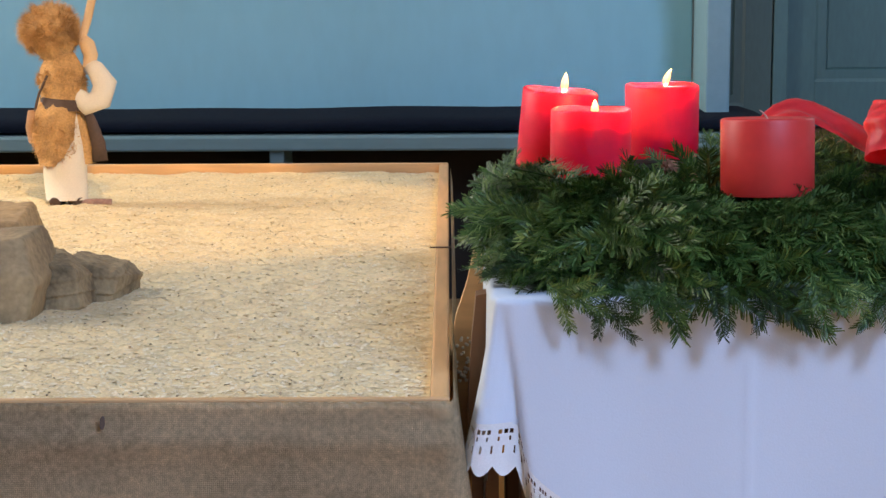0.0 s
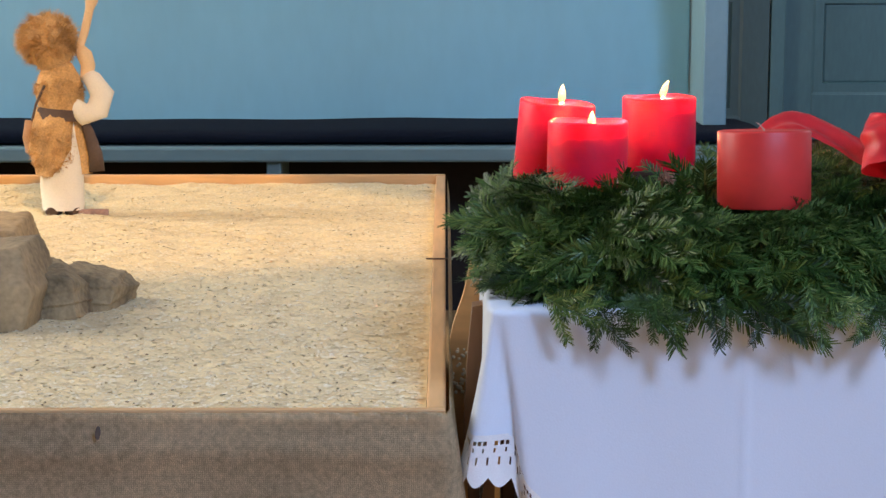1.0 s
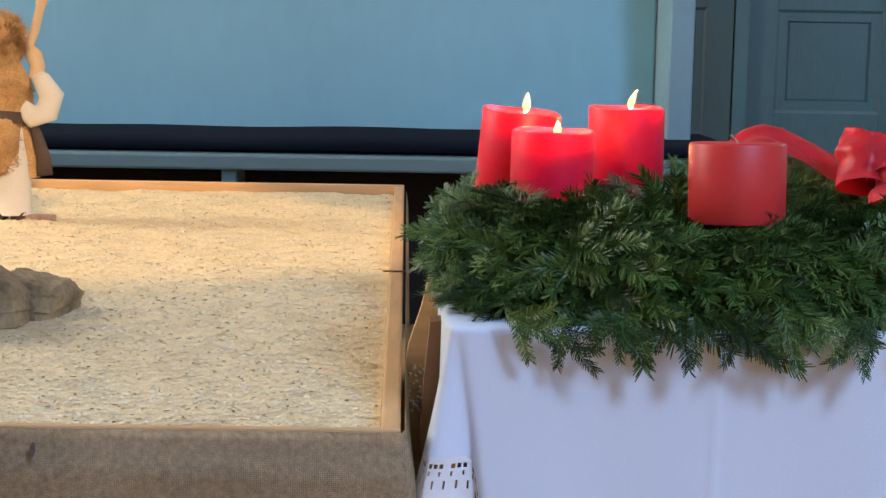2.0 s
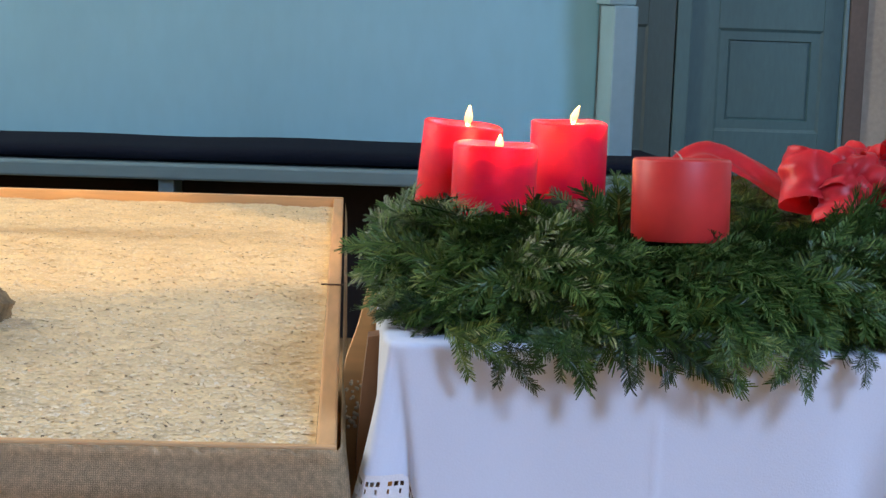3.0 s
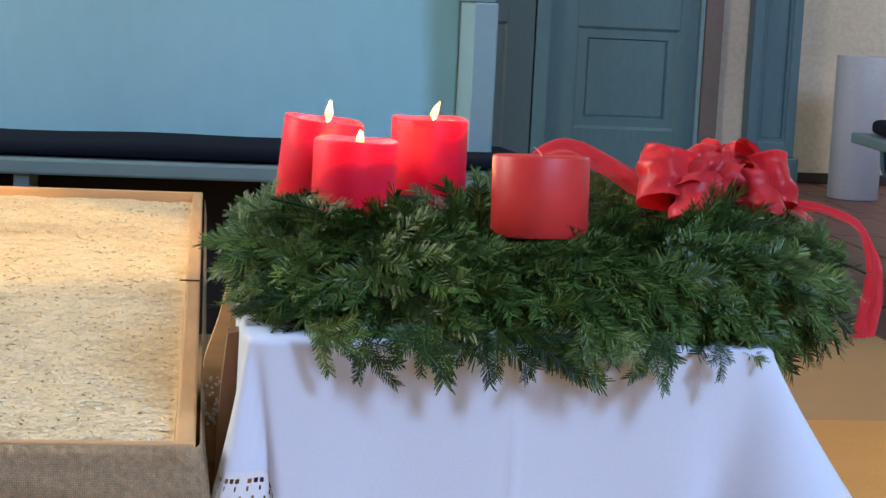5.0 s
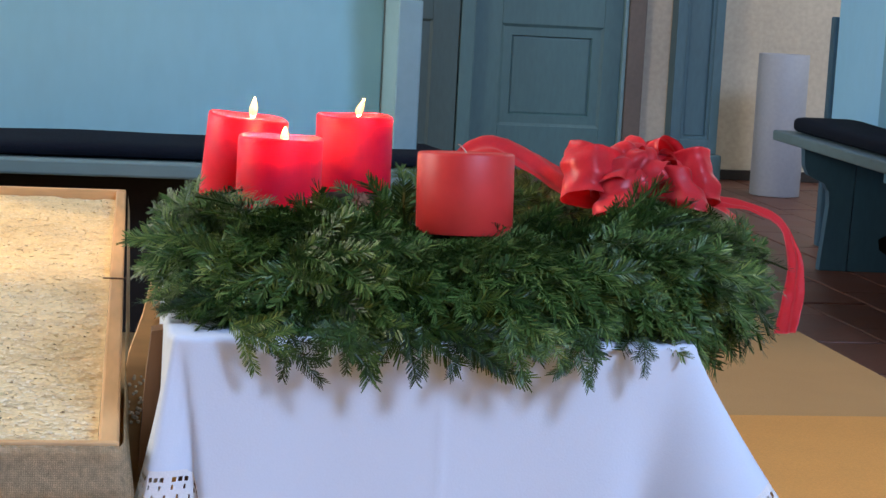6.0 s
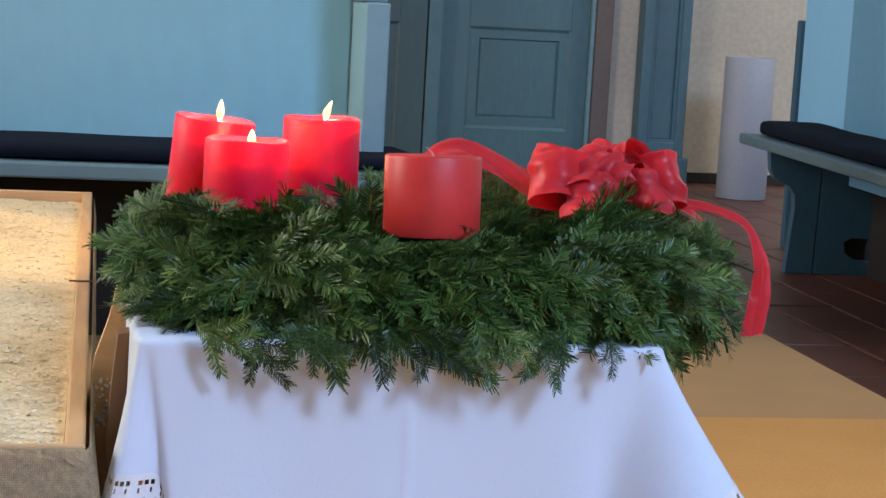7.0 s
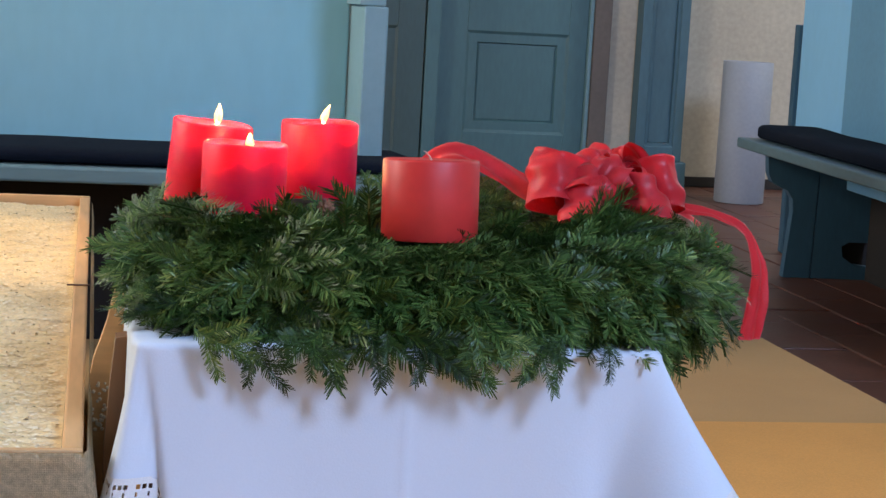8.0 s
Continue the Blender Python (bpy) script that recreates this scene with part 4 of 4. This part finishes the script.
def stone(at, planes, seed, mat, label, rough=0.006, ledge=0.0):
    """A broken stone: a ball cut by planes (direction, distance from the middle of its foot), then weathered."""
    bm = bmesh.new()
    bmesh.ops.create_icosphere(bm, subdivisions=6, radius=1.0)
    cut = [(Vector(n).normalized(), h) for n, h in planes] + [(Vector((0, 0, -1)), 0.012)]
    for v in bm.verts:
        d = v.co.normalized()
        reach = min(h / max(1e-4, d.dot(n)) for n, h in cut if d.dot(n) > 1e-3)
        p = d * reach
        q = p * 11 + Vector((seed, 0, 0))
        step = (p.z / 0.021 + 0.6 * noise.noise(q * 0.8)) % 1.0
        p += d * rough * (noise.noise(q) + 0.6 * noise.noise(q * 2.7) + 0.4 * noise.noise(q * 6.5) + 0.25 * noise.noise(q * 15))
        p += Vector((d.x, d.y, 0)) * ledge * (0.5 - step)
        v.co = p
    o = part("stone", bm, mat, None, smooth=True)
    o.location = at
    return tagged(o, label, "stone", "stones in the sand")


stone((-0.66, 2.262, 0.383), [((0.928, 0, 0.37), 0.136), ((0.974, 0, -0.225), 0.108), ((-0.1, 0.02, 0.99), 0.104), ((0, -1, 0.18), 0.098), ((0.6, -0.75, 0.08), 0.138), ((-1, 0, 0.2), 0.15), ((-0.6, -0.7, 0.1), 0.15), ((0, 1, 0.1), 0.1), ((0.3, -0.6, 0.75), 0.136)], 3, STONE, "large blocky brown sandstone boulder on the sawdust", 0.003)
stone((-0.528, 2.322, 0.385), [((0.12, -0.12, 0.98), 0.068), ((0.95, -0.1, 0.1), 0.035), ((0.62, 0.1, 0.78), 0.058), ((-0.1, -0.95, 0.16), 0.046), ((0.1, -0.85, -0.45), 0.047), ((-1, 0, 0), 0.05), ((0, 1, 0), 0.05), ((0.6, -0.7, 0.2), 0.058), ((-0.3, -0.55, 0.75), 0.078)], 7, STONE_GREY, "rough grey brown stone with broken ledges", 0.0042, 0.0045)
stone((-0.483, 2.385, 0.385), [((0.22, -0.05, 0.97), 0.049), ((0.93, -0.25, -0.22), 0.024), ((0.75, -0.1, 0.66), 0.046), ((0, -0.97, 0.2), 0.042), ((0, -0.85, -0.4), 0.044), ((-1, 0, 0), 0.045), ((0, 1, 0), 0.045), ((0.6, -0.7, 0.1), 0.044)], 12, STONE_GREY, "small rough grey brown stone", 0.0042, 0.004)
stone((-0.71, 2.53, 0.385), [((0.05, -0.1, 0.99), 0.106), ((0.9, 0, 0.25), 0.108), ((0, -1, 0.1), 0.07), ((0.6, -0.7, -0.1), 0.09), ((-1, 0, 0.1), 0.10), ((0, 1, 0.1), 0.08)], 21, STONE, "flat topped brown stone behind the boulder", 0.003)

# ---- sawdust flakes ----
CHIP = bpy.data.materials.new("sawdust_flakes")
CHIP.use_nodes = True
_n, _l = CHIP.node_tree.nodes, CHIP.node_tree.links
_g, _r = _n.new("ShaderNodeNewGeometry"), _n.new("ShaderNodeValToRGB")
_e = _r.color_ramp.elements
_e[0].position, _e[0].color = 0.0, (0.24, 0.16, 0.08, 1)
_e[1].position, _e[1].color = 1.0, (0.90, 0.80, 0.60, 1)
for pos, col in ((0.012, (0.40, 0.28, 0.15, 1)), (0.05, (0.70, 0.56, 0.34, 1)), (0.35, (0.82, 0.68, 0.43, 1)), (0.8, (0.90, 0.78, 0.54, 1))):
    _e.new(pos).color = col
_l.new(_g.outputs["Random Per Island"], _r.inputs["Fac"])
_l.new(_r.outputs["Color"], _n["Principled BSDF"].inputs["Base Color"])
_n["Principled BSDF"].inputs["Roughness"].default_value = 0.9


def flakes(count, seed):
    r = random.Random(seed)
    V, F = [], []
    for i in range(count):
        x, y = r.uniform(-1.25, -0.026), 1.710 + 2.042 * r.random() ** 1.25
        p = Vector((x, y, 0))
        z = 0.392 + 0.008 * noise.noise(p * 3) + 0.005 * noise.noise(p * 11) + 0.003 * noise.noise(p * 37)
        a = r.uniform(0, 3.1416)
        ln = r.choice((0.0014, 0.0018, 0.0024, 0.0034)) * r.uniform(0.7, 1.3)
        w = min(ln * 0.7, r.uniform(0.0009, 0.0022))
        c, s = math.cos(a), math.sin(a)
        t1, t2 = r.gauss(0, 0.0004), r.gauss(0, 0.0004)
        zz = z + 0.0009
        k = len(V)
        V += [(x - c * ln - s * w, y - s * ln + c * w, zz + t1), (x - c * ln + s * w, y - s * ln - c * w, zz - t2), (x + c * ln + s * w, y + s * ln - c * w, zz - t1), (x + c * ln - s * w, y + s * ln + c * w, zz + t2)]
        F.append((k, k + 1, k + 2, k + 3))
    me = bpy.data.meshes.new("sawdust_flakes")
    me.from_pydata(V, [], F)
    me.materials.append(CHIP)
    return tagged(new("sawdust_flakes", me), "scattered pale and dark sawdust flakes", "sawdust", kind="stuff")


flakes(60000, 4)


def bark_chips(count, seed):
    """Larger dark slivers among the sawdust."""
    r = random.Random(seed)
    V, F = [], []
    for i in range(count):
        x, y = r.uniform(-1.2, -0.03), 1.715 + 2.02 * r.random() ** 1.4
        p = Vector((x, y, 0))
        z = 0.3935 + 0.008 * noise.noise(p * 3) + 0.005 * noise.noise(p * 11) + 0.003 * noise.noise(p * 37)
        a, ln, w = r.uniform(0, 3.1416), r.uniform(0.0012, 0.0036), r.uniform(0.0010, 0.0022)
        c, s = math.cos(a), math.sin(a)
        k = len(V)
        V += [(x - c * ln, y - s * ln, z), (x - s * w, y + c * w, z + 0.0012), (x + c * ln, y + s * ln, z + 0.0004), (x + s * w, y - c * w, z)]
        F.append((k, k + 3, k + 2, k + 1))
    me = bpy.data.meshes.new("bark_chips")
    me.from_pydata(V, [], F)
    me.materials.append(DARK_CHIP)
    return tagged(new("bark_chips", me), "dark bark slivers scattered in the sawdust", "sawdust", kind="stuff")


bark_chips(360, 9)


# ---- doll ----
FUR = material("ginger_fur", (0.70, 0.40, 0.15), 0.95, 0.55, 30, 260, 1.0, 0.5)
CREAM = material("cream_cotton", (0.78, 0.70, 0.55), 0.9, 0.88, 12, 400, 0.2)
SKIN = material("pale_cloth_skin", (0.74, 0.50, 0.27), 0.85, 0.85, 20, 300, 0.1)
LEATHER = material("brown_leather", (0.10, 0.06, 0.04), 0.7, 0.7, 20, 200, 0.2)
BARK = material("pinkish_bark_chip", (0.42, 0.26, 0.20), 0.9, 0.6, 30, 200, 0.4)
BAG = material("tan_leather_bag", (0.40, 0.20, 0.08), 0.7, 0.75, 20, 200, 0.2)


def doll():
    """A cloth doll seen from behind, all in one mesh: dress, fur coat, belt, fur hair, raised arms, shoes."""
    bm = bmesh.new()
    rnd = random.Random(2)

    def tube(pts, radii, mi, n=24, flat=1.0, rough=0.0, freq=30):
        rings = []
        for q, (p, r) in enumerate(zip(pts, radii)):
            p = Vector(p)
            a = Vector(pts[min(len(pts) - 1, q + 1)]) - Vector(pts[max(0, q - 1)])
            a.normalize()
            u = a.cross(Vector((0, 1, 0)))
            if u.length < 0.1:
                u = Vector((1, 0, 0))
            u.normalize()
            v = a.cross(u).normalized()
            ring = []
            for i in range(n):
                t = 6.2832 * i / n
                off = 1 + rough * noise.noise((p + u * math.cos(t) * r + v * math.sin(t) * r) * freq)
                ring.append(bm.verts.new(p + (u * math.cos(t) * r + v * math.sin(t) * r * flat) * off))
            rings.append(ring)
        for s, e in zip(rings, rings[1:]):
            for i in range(n):
                f = bm.faces.new((s[i], s[(i + 1) % n], e[(i + 1) % n], e[i]))
                f.material_index, f.smooth = mi, True
        for ring in (rings[0], rings[-1]):
            f = bm.faces.new(ring)
            f.material_index = mi

    def hair(centre, radii, count, mi, ln):
        for _ in range(count):
            d = Vector((rnd.gauss(0, 1), rnd.gauss(0, 1), rnd.gauss(0, 1))).normalized()
            p = Vector(centre) + Vector((d.x * radii[0], d.y * radii[1], d.z * radii[2]))
            tuft = noise.noise_vector(p * 55) * 1.5
            e = (d * 0.8 + tuft + Vector((rnd.gauss(0, 0.25), rnd.gauss(0, 0.25), rnd.gauss(-0.15, 0.25)))).normalized() * ln * rnd.uniform(0.5, 1.2)
            s = d.cross(e).normalized() * 0.0008
            f = bm.faces.new((bm.verts.new(p - s), bm.verts.new(p + s), bm.verts.new(p + e)))
            f.material_index = mi
    # dress, shoes
    tube([(0.0, 0, 0.012), (0, 0, 0.06), (0.003, 0, 0.12), (0.002, 0, 0.19)], [0.040, 0.041, 0.038, 0.030], 1, 28, 0.8, 0.10, 18)
    tube([(-0.018, 0.012, 0.006), (-0.018, -0.01, 0.012), (-0.016, -0.03, 0.008)], [0.014, 0.015, 0.010], 3, 14)
    tube([(0.014, 0.012, 0.006), (0.018, -0.008, 0.012), (0.03, -0.018, 0.008)], [0.014, 0.015, 0.010], 3, 14)
    # fur coat: back panel over the dress, front flap, shoulders
    tube([(-0.018, -0.012, 0.078), (-0.014, -0.012, 0.13), (-0.010, -0.008, 0.18), (-0.006, -0.004, 0.20)], [0.026, 0.040, 0.040, 0.034], 0, 30, 0.85, 0.25, 60)
    tube([(0.040, 0.006, 0.080), (0.036, 0.004, 0.13), (0.022, 0, 0.185)], [0.016, 0.018, 0.016], 0, 20, 0.9, 0.25, 60)
    tube([(-0.002, 0, 0.192), (0, 0, 0.225), (0.002, 0, 0.26), (0.0, 0, 0.288)], [0.037, 0.043, 0.040, 0.026], 0, 30, 0.85, 0.2, 60)
    # belt and hanging sash
    tube([(-0.002, -0.002, 0.184), (0.0, -0.002, 0.205)], [0.043, 0.041], 3, 30, 0.85)
    tube([(0.040, -0.01, 0.20), (0.055, -0.012, 0.16), (0.066, -0.012, 0.12), (0.070, -0.012, 0.086)], [0.006, 0.010, 0.014, 0.016], 3, 14, 0.5, 0.2, 40)
    # bag on its strap
    tube([(-0.054, -0.008, 0.122), (-0.055, -0.008, 0.15), (-0.053, -0.008, 0.182)], [0.012, 0.016, 0.012], 4, 14, 0.8)
    tube([(-0.050, -0.016, 0.182), (-0.038, -0.03, 0.215), (-0.02, -0.034, 0.25)], [0.0025, 0.0025, 0.0025], 3, 6)
    # head with a mop of fur, tilted back
    tube([(-0.006, 0, 0.275), (-0.010, 0, 0.30), (-0.018, 0, 0.335), (-0.022, 0, 0.362), (-0.022, 0, 0.378)], [0.022, 0.040, 0.050, 0.042, 0.015], 0, 30, 0.95, 0.22, 45)
    # raised arm with a cloth cuff, and the long handled spoon that it holds
    tube([(0.020, -0.01, 0.215), (0.050, -0.014, 0.195), (0.075, -0.012, 0.203), (0.083, -0.01, 0.232), (0.064, -0.006, 0.258), (0.048, 0, 0.270)], [0.016, 0.021, 0.024, 0.023, 0.019, 0.011], 1, 24, 0.8, 0.35, 42)
    tube([(0.052, 0, 0.262), (0.056, 0, 0.285), (0.050, 0, 0.305), (0.042, 0, 0.318)], [0.012, 0.014, 0.015, 0.009], 2, 16)
    tube([(0.040, 0, 0.315), (0.052, 0, 0.35), (0.062, 0, 0.39), (0.066, 0, 0.405), (0.068, 0, 0.425), (0.066, 0, 0.436)], [0.007, 0.008, 0.008, 0.012, 0.014, 0.005], 2, 14, 0.6)
    hair((-0.018, 0, 0.332), (0.047, 0.045, 0.043), 5200, 0, 0.022)
    hair((-0.040, -0.004, 0.330), (0.030, 0.034, 0.030), 1400, 0, 0.018)
    hair((0.0, 0, 0.235), (0.043, 0.037, 0.045), 2200, 0, 0.011)
    hair((-0.014, -0.012, 0.135), (0.041, 0.035, 0.060), 2600, 0, 0.011)
    # the flat wooden chip before its feet
    tube([(0.030, -0.012, 0.004), (0.060, -0.014, 0.005), (0.088, -0.012, 0.004)], [0.010, 0.012, 0.010], 5, 12, 0.5, 0.3, 60)
    me = bpy.data.meshes.new("cloth_doll")
    bm.normal_update()
    bm.to_mesh(me)
    bm.free()
    for m in (FUR, CREAM, SKIN, LEATHER, BAG, BARK):
        me.materials.append(m)
    ob = new("cloth_doll", me)
    ob.matrix_basis = pose(-0.728, 3.295, 0.390)
    return tagged(ob, "cloth doll in cream dress and ginger fur coat, one arm raised", "doll")


doll()

# ---- behind: the card roll; beside the tray: a leaning pine board ----
def card_roll():
    t = thing("card_roll", "tall white card roll standing on the floor", "roll", (2.955, 7.95, 0.0))
    part("sheet", lathe([(0, 0.0), (0.112, 0.0), (0.115, 0.003), (0.115, 0.648), (0.1135, 0.65), (0.112, 0.648), (0.111, 0.60), (0, 0.60)], 56), PAPER, t, smooth=True)
    part("inner_turn", lathe([(0.1005, 0.601), (0.103, 0.601), (0.103, 0.646), (0.102, 0.647), (0.1005, 0.646), (0.1005, 0.601)], 56), PAPER, t, smooth=True)
    return t


card_roll()


def pine_board():
    t = thing("pine_board", "shaped pine board leaning between tray and table", "board", (0, 2.05, 0))
    part("board", prism([(0.030, 0.505), (0.044, 0.505), (0.048, 0.480), (0.040, 0.42), (0.040, 0.011), (0.004, 0.011), (0.004, 0.40), (0.008, 0.425), (0.022, 0.468)], 0, 0.018), PINE_X, t)
    rr = random.Random(6)
    bm = bmesh.new()
    for i in range(30):
        x, z = 0.008 + 0.018 * rr.random(), 0.345 + 0.055 * rr.random()
        bmesh.ops.create_icosphere(bm, subdivisions=1, radius=rr.uniform(0.0016, 0.0028), matrix=Matrix.Translation((x, -0.001, z)))
    part("carved_ornament", bm, CREAM, t, "pale beaded ornament")
    return t


pine_board()
